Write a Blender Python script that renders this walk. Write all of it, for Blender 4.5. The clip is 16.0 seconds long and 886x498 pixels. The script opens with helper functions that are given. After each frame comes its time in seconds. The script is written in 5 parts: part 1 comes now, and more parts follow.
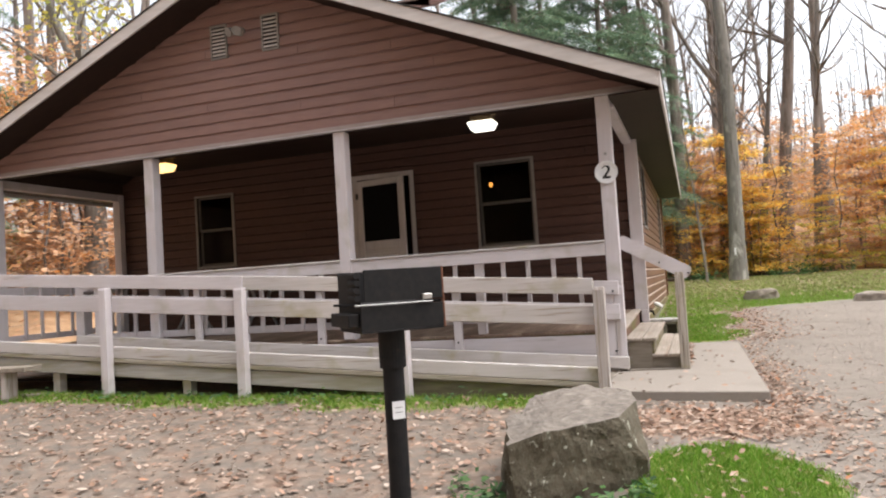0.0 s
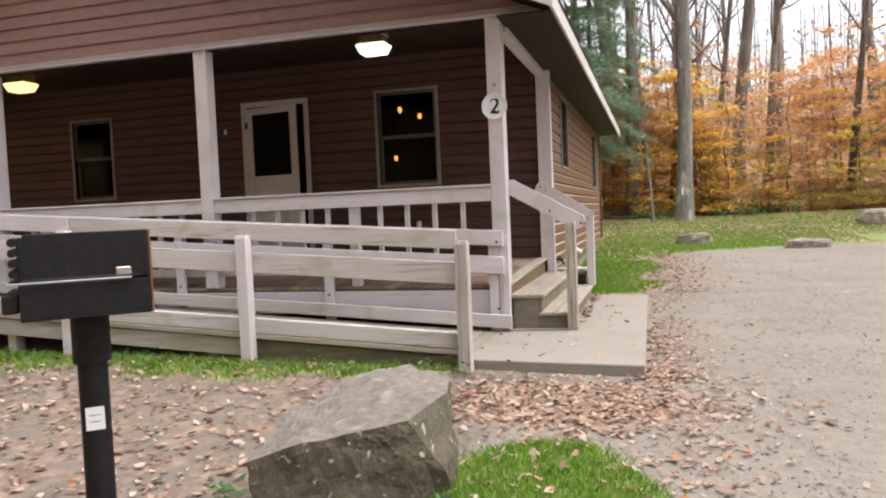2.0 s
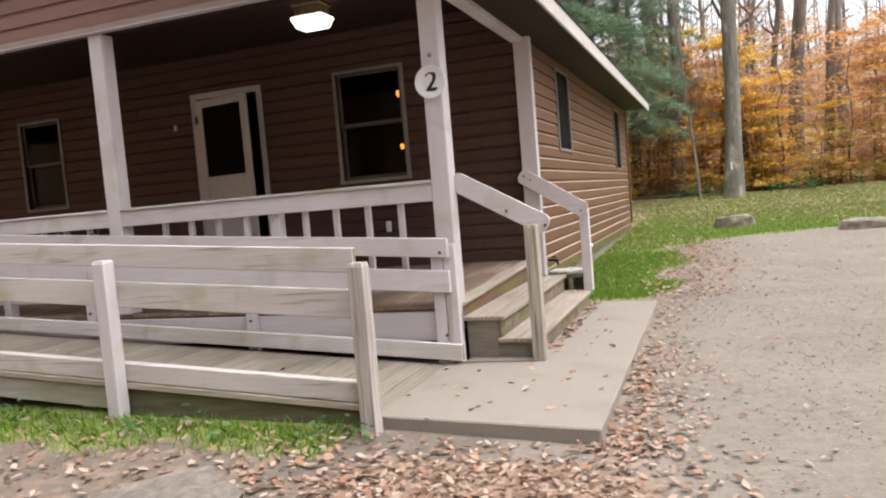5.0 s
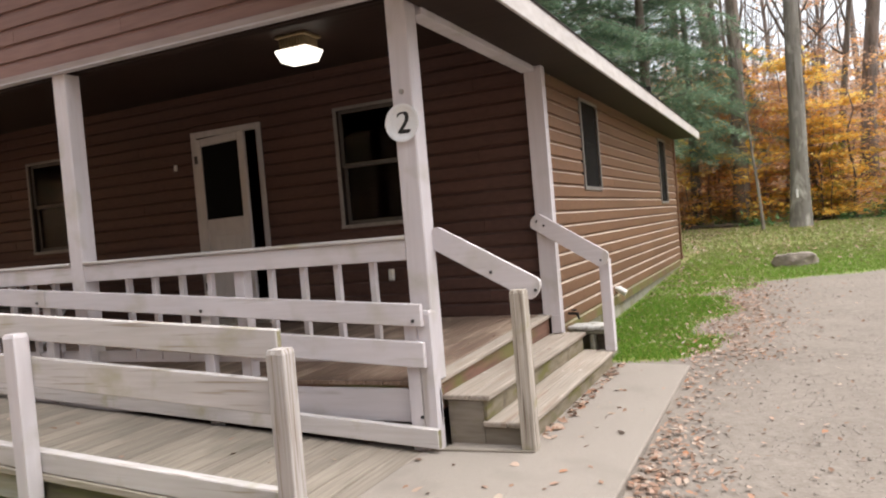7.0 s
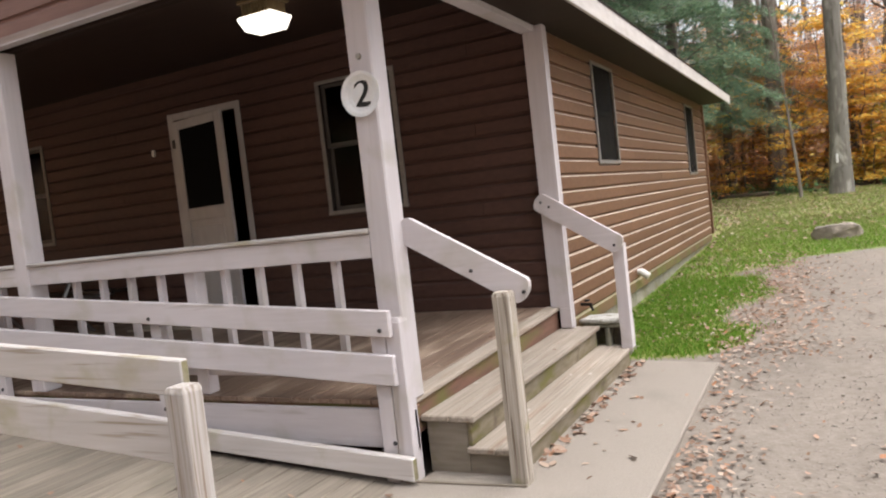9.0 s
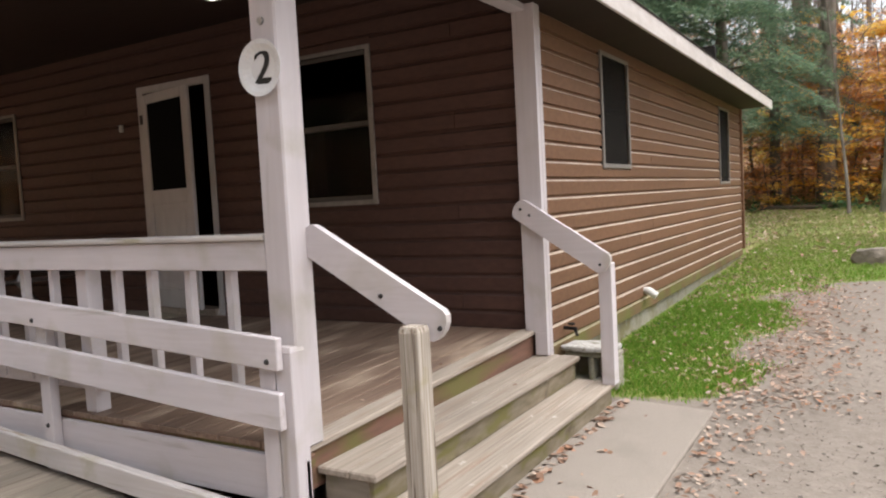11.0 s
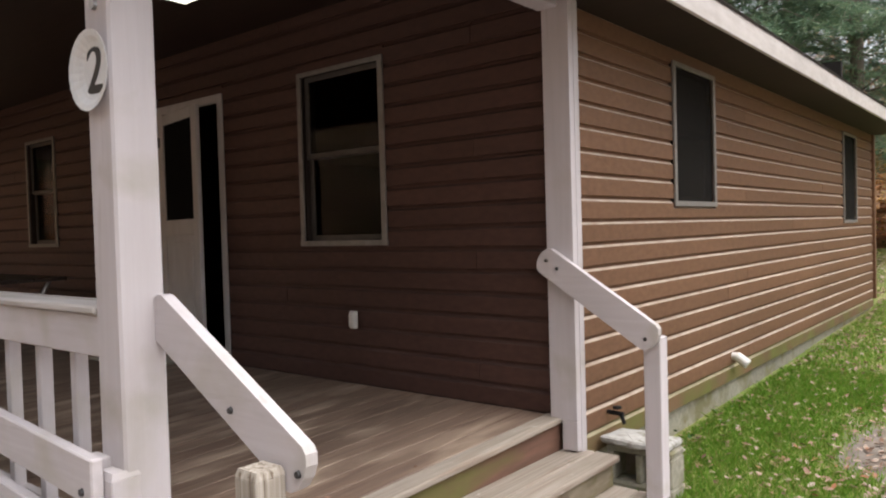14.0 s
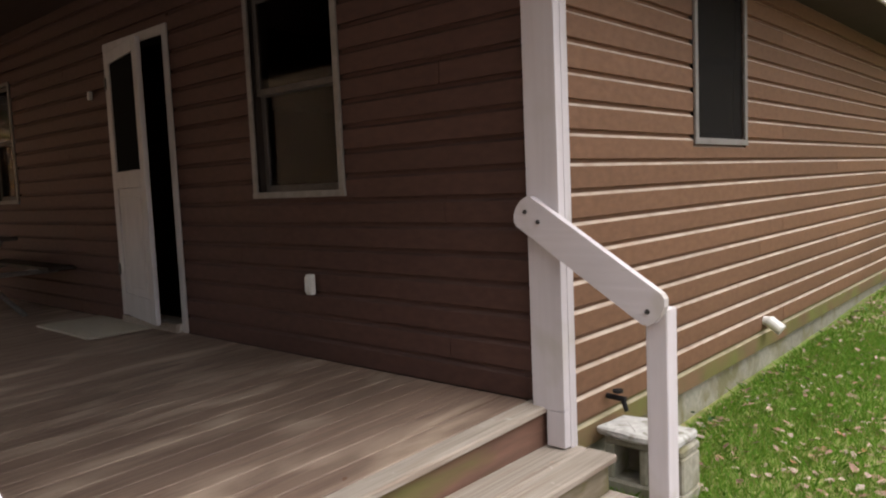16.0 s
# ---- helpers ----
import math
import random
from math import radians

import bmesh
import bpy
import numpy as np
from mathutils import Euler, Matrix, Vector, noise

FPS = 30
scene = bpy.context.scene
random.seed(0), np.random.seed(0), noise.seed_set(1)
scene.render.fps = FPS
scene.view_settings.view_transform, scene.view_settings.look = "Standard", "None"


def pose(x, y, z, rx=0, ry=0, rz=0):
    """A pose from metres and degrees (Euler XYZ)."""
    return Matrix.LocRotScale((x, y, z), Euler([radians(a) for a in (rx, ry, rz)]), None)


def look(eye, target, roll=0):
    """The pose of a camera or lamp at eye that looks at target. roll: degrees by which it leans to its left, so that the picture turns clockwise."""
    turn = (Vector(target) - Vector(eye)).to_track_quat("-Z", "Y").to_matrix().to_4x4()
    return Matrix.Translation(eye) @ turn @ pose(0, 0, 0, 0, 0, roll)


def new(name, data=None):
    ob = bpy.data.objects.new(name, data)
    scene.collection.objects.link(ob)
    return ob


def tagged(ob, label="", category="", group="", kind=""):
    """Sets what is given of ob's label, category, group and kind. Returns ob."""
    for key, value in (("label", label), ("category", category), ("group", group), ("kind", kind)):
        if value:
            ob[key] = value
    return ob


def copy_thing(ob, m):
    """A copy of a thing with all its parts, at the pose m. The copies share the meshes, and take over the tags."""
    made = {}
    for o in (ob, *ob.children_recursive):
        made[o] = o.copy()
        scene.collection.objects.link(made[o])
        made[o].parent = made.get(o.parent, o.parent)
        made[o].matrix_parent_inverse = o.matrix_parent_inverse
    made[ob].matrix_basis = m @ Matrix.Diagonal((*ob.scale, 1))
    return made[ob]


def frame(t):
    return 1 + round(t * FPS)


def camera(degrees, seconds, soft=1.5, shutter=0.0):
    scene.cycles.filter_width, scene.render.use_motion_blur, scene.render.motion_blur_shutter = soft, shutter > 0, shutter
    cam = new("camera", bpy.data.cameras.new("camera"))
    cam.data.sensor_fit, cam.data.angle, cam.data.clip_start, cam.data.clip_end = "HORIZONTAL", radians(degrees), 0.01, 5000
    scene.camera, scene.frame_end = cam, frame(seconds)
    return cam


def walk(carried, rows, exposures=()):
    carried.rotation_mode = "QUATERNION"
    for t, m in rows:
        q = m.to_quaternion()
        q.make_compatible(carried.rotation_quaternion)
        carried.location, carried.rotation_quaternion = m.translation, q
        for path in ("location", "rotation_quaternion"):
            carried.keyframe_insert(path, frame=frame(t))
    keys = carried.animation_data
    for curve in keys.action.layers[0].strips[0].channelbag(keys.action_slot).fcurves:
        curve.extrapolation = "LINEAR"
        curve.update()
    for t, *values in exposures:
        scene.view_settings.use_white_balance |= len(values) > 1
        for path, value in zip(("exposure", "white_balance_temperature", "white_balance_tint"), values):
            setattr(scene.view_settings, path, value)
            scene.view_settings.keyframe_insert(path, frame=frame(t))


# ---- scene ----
cam = camera(61.84, 16.0, soft=2.1)
PATH = [
    (0, (0.106, 0.015, 1.557), (-0.531, 1.908, 1.649), -3.59),
    (0.5, (0.250, 0.305, 1.597), (-0.297, 2.229, 1.571), -5.01),
    (1, (0.420, 0.545, 1.624), (-0.182, 2.452, 1.588), -2.15),
    (1.5, (0.611, 0.816, 1.580), (0.062, 2.737, 1.490), -4.34),
    (2, (0.691, 1.146, 1.657), (0.138, 3.065, 1.558), -2.41),
    (2.5, (0.760, 1.353, 1.655), (0.228, 3.276, 1.508), -5.11),
    (3, (0.873, 1.653, 1.684), (0.252, 3.550, 1.566), -3.56),
    (3.5, (0.973, 1.912, 1.716), (0.320, 3.795, 1.551), -5.72),
    (3.7, (0.969, 1.997, 1.698), (0.320, 3.884, 1.560), -5.22),
    (5.8, (1.336, 3.127, 1.863), (0.512, 4.945, 1.738), -4.01),
    (6, (1.351, 3.197, 1.898), (0.453, 4.982, 1.810), -4.79),
    (6.5, (1.422, 3.405, 1.917), (0.629, 5.236, 1.785), -5.80),
    (7, (1.436, 3.674, 1.916), (0.589, 5.485, 1.863), -4.89),
    (7.5, (1.524, 3.870, 1.951), (0.654, 5.668, 1.855), -5.27),
    (8, (1.421, 4.118, 1.936), (0.513, 5.898, 1.844), -3.29),
    (8.5, (1.393, 4.307, 1.990), (0.450, 6.069, 1.929), -4.34),
    (9, (1.404, 4.499, 1.967), (0.477, 6.268, 1.855), -6.47),
    (9.5, (1.471, 4.809, 1.991), (0.552, 6.581, 1.877), -3.87),
    (10, (1.532, 4.966, 2.002), (0.621, 6.741, 1.862), -4.80),
    (10.2, (1.503, 5.072, 1.975), (0.582, 6.842, 1.835), -4.34),
    (12.3, (1.590, 5.953, 2.054), (0.444, 7.588, 1.932), -3.37),
    (12.5, (1.561, 6.046, 2.039), (0.422, 7.682, 1.877), -4.01),
    (13, (1.496, 6.303, 2.056), (0.334, 7.925, 1.921), -1.78),
    (13.5, (1.460, 6.500, 2.096), (0.306, 8.132, 2.008), -3.66),
    (14, (1.485, 6.725, 2.099), (0.214, 8.269, 2.048), -1.64),
    (14.5, (1.522, 6.899, 2.088), (0.185, 8.383, 1.982), -1.12),
    (15, (1.478, 7.093, 2.085), (0.146, 8.581, 1.970), -2.11),
    (15.5, (1.381, 7.361, 2.083), (0.075, 8.872, 1.973), -0.76),
    (16, (1.223, 7.575, 2.050), (-0.108, 9.058, 1.876), -2.45),
]
walk(cam, [(t, look(eye, target, roll)) for t, eye, target, roll in PATH], [(0, 1.62), (6, 1.56), (10, 1.5), (16, 1.25)])
scene.render.film_transparent = False
# ---- world and sun: late overcast autumn afternoon ----
world = bpy.data.worlds.new("overcast_sky")
scene.world = world
world.use_nodes = True
wn, wl = world.node_tree.nodes, world.node_tree.links
sky = wn.new("ShaderNodeTexSky")
sky.sky_type, sky.sun_disc = "NISHITA", False
sky.sun_elevation, sky.sun_rotation, sky.dust_density = radians(67), radians(84), 4.0
grey = wn.new("ShaderNodeHueSaturation")
grey.inputs["Saturation"].default_value = 0.27
wl.new(sky.outputs[0], grey.inputs["Color"])
wl.new(grey.outputs[0], wn["Background"].inputs[0])
wn["Background"].inputs[1].default_value = 0.125
sun_data = bpy.data.lights.new("sun", "SUN")
sun_data.energy, sun_data.angle, sun_data.color = 0.95, radians(70), (1.0, 0.935, 0.87)
sun = new("sun", sun_data)
sun.matrix_world = look((9, 1, 22), (0, 0, 0))

# ---- materials ----
def mat(name, c1, c2, scale=(8, 8, 8), rough=0.8, bump=0.2, detail=6, big=0.7, big_dark=0.75, stain=None, stain_at=(0.55, 0.68),
        stain_scale=2.5, vary=0.15, metal=0.0, island=False, fine=None, spec=0.3, distort=0.0, dirt=None):
    """Two-scale variation: grain between c1 and c2, broad lightness patches, and optional stains with a shape of their own."""
    m = bpy.data.materials.new(name)
    m.use_nodes = True
    n, l = m.node_tree.nodes, m.node_tree.links
    b = n["Principled BSDF"]
    b.inputs["Roughness"].default_value, b.inputs["Metallic"].default_value = rough, metal
    b.inputs["Specular IOR Level"].default_value = spec
    geo = n.new("ShaderNodeNewGeometry")
    def noise_at(sc, det, dist=0.0):
        mp = n.new("ShaderNodeMapping")
        mp.inputs["Scale"].default_value = sc
        l.new(geo.outputs["Position"], mp.inputs[0])
        t = n.new("ShaderNodeTexNoise")
        t.inputs["Scale"].default_value, t.inputs["Detail"].default_value, t.inputs["Distortion"].default_value = 1.0, det, dist
        l.new(mp.outputs[0], t.inputs["Vector"])
        return t.outputs["Fac"]
    def ramp(fac, lo, hi):
        r = n.new("ShaderNodeMapRange")
        r.inputs["From Min"].default_value, r.inputs["From Max"].default_value = lo, hi
        l.new(fac, r.inputs["Value"])
        return r.outputs[0]
    def mix(fac, a, c, mode="MIX"):
        x = n.new("ShaderNodeMix")
        x.data_type, x.blend_type = "RGBA", mode
        for sock, v in ((x.inputs[0], fac), (x.inputs[6], a), (x.inputs[7], c)):
            if isinstance(v, (int, float)):
                sock.default_value = v
            elif isinstance(v, tuple):
                sock.default_value = (*v, 1)
            else:
                l.new(v, sock)
        return x.outputs[2]
    grain = noise_at(scale, detail, distort)
    col = mix(ramp(grain, 0.32, 0.68), c1, c2)
    patch = noise_at((big, big, big), 3)
    col = mix(ramp(patch, 0.35, 0.7), col, mix(1.0, col, (big_dark,) * 3, "MULTIPLY"))
    if fine:
        col = mix(ramp(noise_at((fine[0],) * 3, 2), 0.45, 0.6), col, fine[1])
    if stain:
        col = mix(ramp(noise_at((stain_scale,) * 3 if isinstance(stain_scale, (int, float)) else stain_scale, 7, 0.4), *stain_at), col, stain)
    if dirt:
        col = mix(ramp(noise_at((dirt[2],) * 3, 5, 0.3), *dirt[1]), col, dirt[0])
    if vary:
        info = n.new("ShaderNodeObjectInfo")
        v = n.new("ShaderNodeMapRange")
        v.inputs["To Min"].default_value, v.inputs["To Max"].default_value = 1 - vary, 1 + vary
        l.new(geo.outputs["Random Per Island"] if island else info.outputs["Random"], v.inputs["Value"])
        h = n.new("ShaderNodeHueSaturation")
        l.new(v.outputs[0], h.inputs["Value"])
        l.new(col, h.inputs["Color"])
        col = h.outputs[0]
    l.new(col, b.inputs["Base Color"])
    if bump:
        bp = n.new("ShaderNodeBump")
        bp.inputs["Strength"].default_value, bp.inputs["Distance"].default_value = bump, 0.01
        l.new(grain, bp.inputs["Height"])
        l.new(bp.outputs[0], b.inputs["Normal"])
    return m

def leaf_mat(name, stops, trans=0.35, rough=0.6):
    """Leaves: each island takes its own colour from the stops; light comes partly through."""
    m = bpy.data.materials.new(name)
    m.use_nodes = True
    n, l = m.node_tree.nodes, m.node_tree.links
    b = n["Principled BSDF"]
    geo, cr = n.new("ShaderNodeNewGeometry"), n.new("ShaderNodeValToRGB")
    els = cr.color_ramp.elements
    while len(els) < len(stops):
        els.new(0.5)
    for i, c in enumerate(stops):
        els[i].position, els[i].color = i / (len(stops) - 1), (*c, 1)
    l.new(geo.outputs["Random Per Island"], cr.inputs[0])
    b.inputs["Roughness"].default_value = rough
    b.inputs["Specular IOR Level"].default_value = 0.2
    l.new(cr.outputs[0], b.inputs["Base Color"])
    if trans:
        t, mx = n.new("ShaderNodeBsdfTranslucent"), n.new("ShaderNodeMixShader")
        l.new(cr.outputs[0], t.inputs[0])
        mx.inputs[0].default_value = trans
        l.new(b.outputs[0], mx.inputs[1])
        l.new(t.outputs[0], mx.inputs[2])
        l.new(mx.outputs[0], n["Material Output"].inputs[0])
    return m

def glow_mat(name, colour, strength):
    m = bpy.data.materials.new(name)
    m.use_nodes = True
    b = m.node_tree.nodes["Principled BSDF"]
    b.inputs["Base Color"].default_value = (0.8, 0.8, 0.75, 1)
    b.inputs["Emission Color"].default_value, b.inputs["Emission Strength"].default_value = (*colour, 1), strength
    return m

PAINT, PAINT2, BARE = (0.57, 0.53, 0.55), (0.525, 0.485, 0.50), (0.29, 0.25, 0.21)
def white_wood(name, scale, wear=(0.66, 0.80), moss=None):
    return mat(name, PAINT, PAINT2, scale, 0.7, 0.14, stain=moss or BARE, stain_at=wear, stain_scale=tuple(s * 0.35 for s in scale), vary=0.06, big=1.1, big_dark=0.9, dirt=((0.40, 0.37, 0.325), (0.54, 0.80), 3.4))
WHITE_X = white_wood("white_paint_on_board", (3, 40, 40))
WHITE_Y = white_wood("white_paint_on_rail", (40, 3, 40))
WHITE_Z = white_wood("white_paint_on_post", (26, 26, 2))
WORN_X = mat("weathered_white_board", (0.56, 0.525, 0.52), (0.49, 0.455, 0.435), (2.0, 34, 34), 0.85, 0.2, stain=(0.27, 0.22, 0.17), stain_at=(0.585, 0.70), stain_scale=(1.6, 30, 46), vary=0.08, dirt=((0.33, 0.30, 0.19), (0.57, 0.75), 3.0))
WORN_Z = mat("weathered_newel_wood", (0.54, 0.50, 0.48), (0.37, 0.33, 0.30), (85, 85, 2.2), 0.9, 0.5, distort=0.2, stain=(0.23, 0.18, 0.14), stain_at=(0.54, 0.66), stain_scale=(80, 80, 2.0), vary=0.05, dirt=((0.29, 0.25, 0.14), (0.60, 0.74), 4.5))
NEWEL = mat("silvered_newel_wood", (0.47, 0.425, 0.375), (0.29, 0.25, 0.205), (95, 95, 2.0), 0.92, 0.6, distort=0.15, stain=(0.15, 0.115, 0.085), stain_at=(0.56, 0.66), stain_scale=(90, 90, 2.2), vary=0.05, dirt=((0.27, 0.24, 0.12), (0.58, 0.72), 4.5))
MOSS_RIM = mat("mossy_dark_rim_board", (0.15, 0.132, 0.088), (0.092, 0.08, 0.052), (4, 30, 30), 0.95, 0.35, stain=(0.12, 0.125, 0.045), stain_at=(0.5, 0.68), stain_scale=(1.5, 6, 8), vary=0.05)
CURBWOOD = mat("bare_weathered_curb", (0.40, 0.355, 0.30), (0.27, 0.235, 0.19), (2.0, 50, 50), 0.9, 0.35, stain=(0.20, 0.185, 0.10), stain_at=(0.55, 0.7), stain_scale=(1.5, 10, 14), vary=0.06)
END_MOSS = mat("mossy_end_grain", (0.27, 0.24, 0.16), (0.20, 0.175, 0.115), (40, 40, 40), 0.95, 0.4, stain=(0.20, 0.19, 0.09), stain_at=(0.45, 0.65), stain_scale=18, vary=0.1)
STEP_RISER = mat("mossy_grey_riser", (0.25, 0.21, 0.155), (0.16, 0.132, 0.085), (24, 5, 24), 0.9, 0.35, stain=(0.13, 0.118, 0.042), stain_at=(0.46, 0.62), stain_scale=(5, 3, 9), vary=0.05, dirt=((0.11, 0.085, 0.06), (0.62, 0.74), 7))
FASCIA_OLD = mat("greyed_rim_paint", (0.47, 0.44, 0.42), (0.36, 0.335, 0.30), (3, 40, 40), 0.85, 0.3, stain=(0.23, 0.21, 0.13), stain_at=(0.5, 0.7), stain_scale=(1.0, 8, 7), vary=0.05)
DECK = mat("weathered_ramp_board", (0.30, 0.258, 0.213), (0.205, 0.174, 0.142), (55, 2.5, 55), 0.9, 0.4, stain=(0.17, 0.15, 0.12), stain_at=(0.56, 0.75), stain_scale=(2, 1.3, 2), vary=0.14)
PORCH = mat("worn_brown_porch_board", (0.165, 0.108, 0.082), (0.25, 0.178, 0.135), (50, 1.6, 50), 0.5, 0.3, distort=0.1, stain=(0.39, 0.30, 0.23), stain_at=(0.50, 0.71), stain_scale=(5, 1.3, 5), vary=0.12)
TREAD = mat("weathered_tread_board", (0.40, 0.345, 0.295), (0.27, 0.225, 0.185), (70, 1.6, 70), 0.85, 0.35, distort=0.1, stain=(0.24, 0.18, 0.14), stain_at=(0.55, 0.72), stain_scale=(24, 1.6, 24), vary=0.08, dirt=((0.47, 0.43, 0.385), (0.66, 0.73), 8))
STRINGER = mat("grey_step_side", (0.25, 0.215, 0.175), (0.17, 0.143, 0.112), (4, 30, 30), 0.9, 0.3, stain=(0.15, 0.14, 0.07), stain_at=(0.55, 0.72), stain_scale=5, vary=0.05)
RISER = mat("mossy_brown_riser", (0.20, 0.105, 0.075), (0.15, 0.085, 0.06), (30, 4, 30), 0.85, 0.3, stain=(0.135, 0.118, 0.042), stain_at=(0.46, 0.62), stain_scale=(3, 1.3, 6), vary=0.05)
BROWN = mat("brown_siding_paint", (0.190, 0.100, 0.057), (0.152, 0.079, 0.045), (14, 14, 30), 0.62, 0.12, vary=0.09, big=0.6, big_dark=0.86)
# Porch shade is put into this darker copy of the siding brown.
FRONT = mat("porch_shaded_brown_paint", (0.090, 0.046, 0.037), (0.071, 0.036, 0.029), (14, 14, 30), 0.6, 0.12, vary=0.08, big=0.6, big_dark=0.86)
GABLE = mat("gable_siding_paint", (0.255, 0.155, 0.135), (0.22, 0.13, 0.115), (4, 30, 40), 0.6, 0.1, vary=0.06, big=0.5, big_dark=0.9)
# Sky light and bleaching are both put into this pale lip colour.
LIP = mat("skylit_bleached_chamfer", (0.54, 0.45, 0.37), (0.39, 0.29, 0.225), (9, 9, 9), 0.75, 0.1, vary=0.05, big=1.5, big_dark=0.8)
MOSSY = mat("mossy_siding_paint", (0.15, 0.108, 0.052), (0.19, 0.108, 0.06), (3, 3, 14), 0.8, 0.15, stain=(0.13, 0.135, 0.035), stain_at=(0.4, 0.65), stain_scale=2.2, vary=0)
LIP_MOSS = mat("mossy_skylit_bleached_lip", (0.34, 0.30, 0.20), (0.26, 0.22, 0.13), (9, 9, 9), 0.8, 0.1, vary=0)
# Front-wall lip, darkened along with the shade painted into FRONT.
LIP_FRONT = mat("porch_shaded_brown_lip", (0.095, 0.055, 0.046), (0.068, 0.039, 0.033), (5, 9, 9), 0.7, 0.1, vary=0.1)
# Near-black, so grooves and gaps backed with it read as deep shade.
DARKWOOD = mat("near_black_backing", (0.035, 0.026, 0.022), (0.025, 0.02, 0.018), vary=0)
# Shade under eave and porch is put into these two near-black browns.
SOFFIT = mat("shade_dark_brown_soffit", (0.030, 0.015, 0.010), (0.022, 0.011, 0.008), (2, 14, 14), 0.7, 0.1, vary=0)
CEIL = mat("shade_dark_porch_ceiling", (0.045, 0.026, 0.019), (0.034, 0.020, 0.015), (3, 20, 20), 0.6, 0.1, vary=0)
BEAMPAINT = mat("dull_mauve_beam_paint", (0.36, 0.30, 0.285), (0.29, 0.235, 0.22), (4, 30, 40), 0.65, 0.1, vary=0.05, big=0.6, big_dark=0.85)
TRIM = mat("grey_white_window_trim", (0.27, 0.25, 0.237), (0.21, 0.195, 0.182), (20, 20, 20), 0.5, 0.08, vary=0.04)
DOORWHITE = mat("white_door_paint", (0.53, 0.51, 0.51), (0.46, 0.44, 0.44), (9, 9, 3), 0.45, 0.05, vary=0, big=2, big_dark=0.85)
FASCIA = mat("white_fascia_paint", (0.62, 0.58, 0.565), (0.52, 0.48, 0.46), (3, 6, 20), 0.6, 0.1, vary=0.03, big=0.8, big_dark=0.85)
SHINGLE = mat("brown_grey_shingle", (0.075, 0.066, 0.06), (0.05, 0.044, 0.04), (60, 60, 60), 0.95, 0.3, vary=0.25, island=True)
CONCRETE = mat("pale_concrete", (0.258, 0.224, 0.194), (0.208, 0.180, 0.155), (90, 90, 90), 0.9, 0.25, fine=(240, (0.275, 0.242, 0.213)), stain=(0.20, 0.175, 0.15), stain_at=(0.55, 0.78), stain_scale=2.2, vary=0, big=1.2, big_dark=0.9)
BLOCK = mat("mossy_concrete_footing", (0.33, 0.31, 0.25), (0.24, 0.225, 0.18), (30, 30, 30), 0.95, 0.4, stain=(0.17, 0.155, 0.085), stain_at=(0.5, 0.65), stain_scale=4, vary=0.08)
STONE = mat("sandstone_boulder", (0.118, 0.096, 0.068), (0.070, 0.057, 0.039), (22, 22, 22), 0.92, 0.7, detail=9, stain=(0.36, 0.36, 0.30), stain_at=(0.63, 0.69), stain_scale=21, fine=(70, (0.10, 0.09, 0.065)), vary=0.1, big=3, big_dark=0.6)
# Lighter stone for upward faces: sky light is put into the colour.
STONETOP = mat("skylit_sandstone_top", (0.20, 0.172, 0.148), (0.13, 0.112, 0.097), (22, 22, 60), 0.92, 0.7, detail=9, stain=(0.25, 0.22, 0.19), stain_at=(0.56, 0.7), stain_scale=6, vary=0.1, big=3, big_dark=0.8)
IRON = mat("black_painted_iron", (0.009, 0.009, 0.010), (0.016, 0.014, 0.014), (30, 30, 30), 0.65, 0.15, stain=(0.04, 0.022, 0.014), stain_at=(0.64, 0.74), stain_scale=9, vary=0, spec=0.2)
RUST = mat("heat_rusted_iron", (0.23, 0.10, 0.06), (0.12, 0.055, 0.035), (25, 25, 25), 0.8, 0.3, vary=0)
STEEL = mat("scratched_bright_steel", (0.5, 0.5, 0.5), (0.38, 0.37, 0.36), (40, 40, 40), 0.35, 0.1, metal=0.9, vary=0)
LAMPBASE = mat("brassy_lamp_base", (0.30, 0.22, 0.12), (0.22, 0.16, 0.09), (20, 20, 20), 0.45, 0.05, metal=0.5, vary=0)
BOLT = mat("dark_bolt_steel", (0.09, 0.085, 0.09), (0.05, 0.05, 0.05), (60, 60, 60), 0.5, 0.1, metal=0.6, vary=0)
PAPER = mat("white_paper_plate", (0.86, 0.86, 0.87), (0.81, 0.81, 0.83), (30, 30, 30), 0.6, 0.05, vary=0)
INK = mat("black_marker_ink", (0.012, 0.012, 0.013), (0.02, 0.02, 0.02), (30, 30, 30), 0.5, 0, vary=0)
PVC = mat("white_plastic", (0.72, 0.71, 0.69), (0.64, 0.63, 0.6), (20, 20, 20), 0.4, 0.05, vary=0)
MAT = mat("tan_fibre_mat", (0.46, 0.41, 0.33), (0.36, 0.315, 0.25), (90, 90, 90), 0.98, 0.6, vary=0)
BARK = mat("grey_bark", (0.285, 0.245, 0.22), (0.14, 0.116, 0.10), (7, 7, 0.9), 0.95, 0.8, detail=8, stain=(0.25, 0.232, 0.21), stain_at=(0.58, 0.68), stain_scale=(2.2, 2.2, 0.9), vary=0.2, big=0.4, big_dark=0.75)
PALEBARK = mat("pale_grey_bark", (0.33, 0.31, 0.29), (0.13, 0.115, 0.10), (9, 9, 0.7), 0.95, 0.8, detail=8, stain=(0.45, 0.43, 0.40), stain_at=(0.58, 0.7), stain_scale=(2, 2, 0.8), vary=0.05, big=0.9, big_dark=0.62, fine=(3.6, (0.20, 0.185, 0.17)))
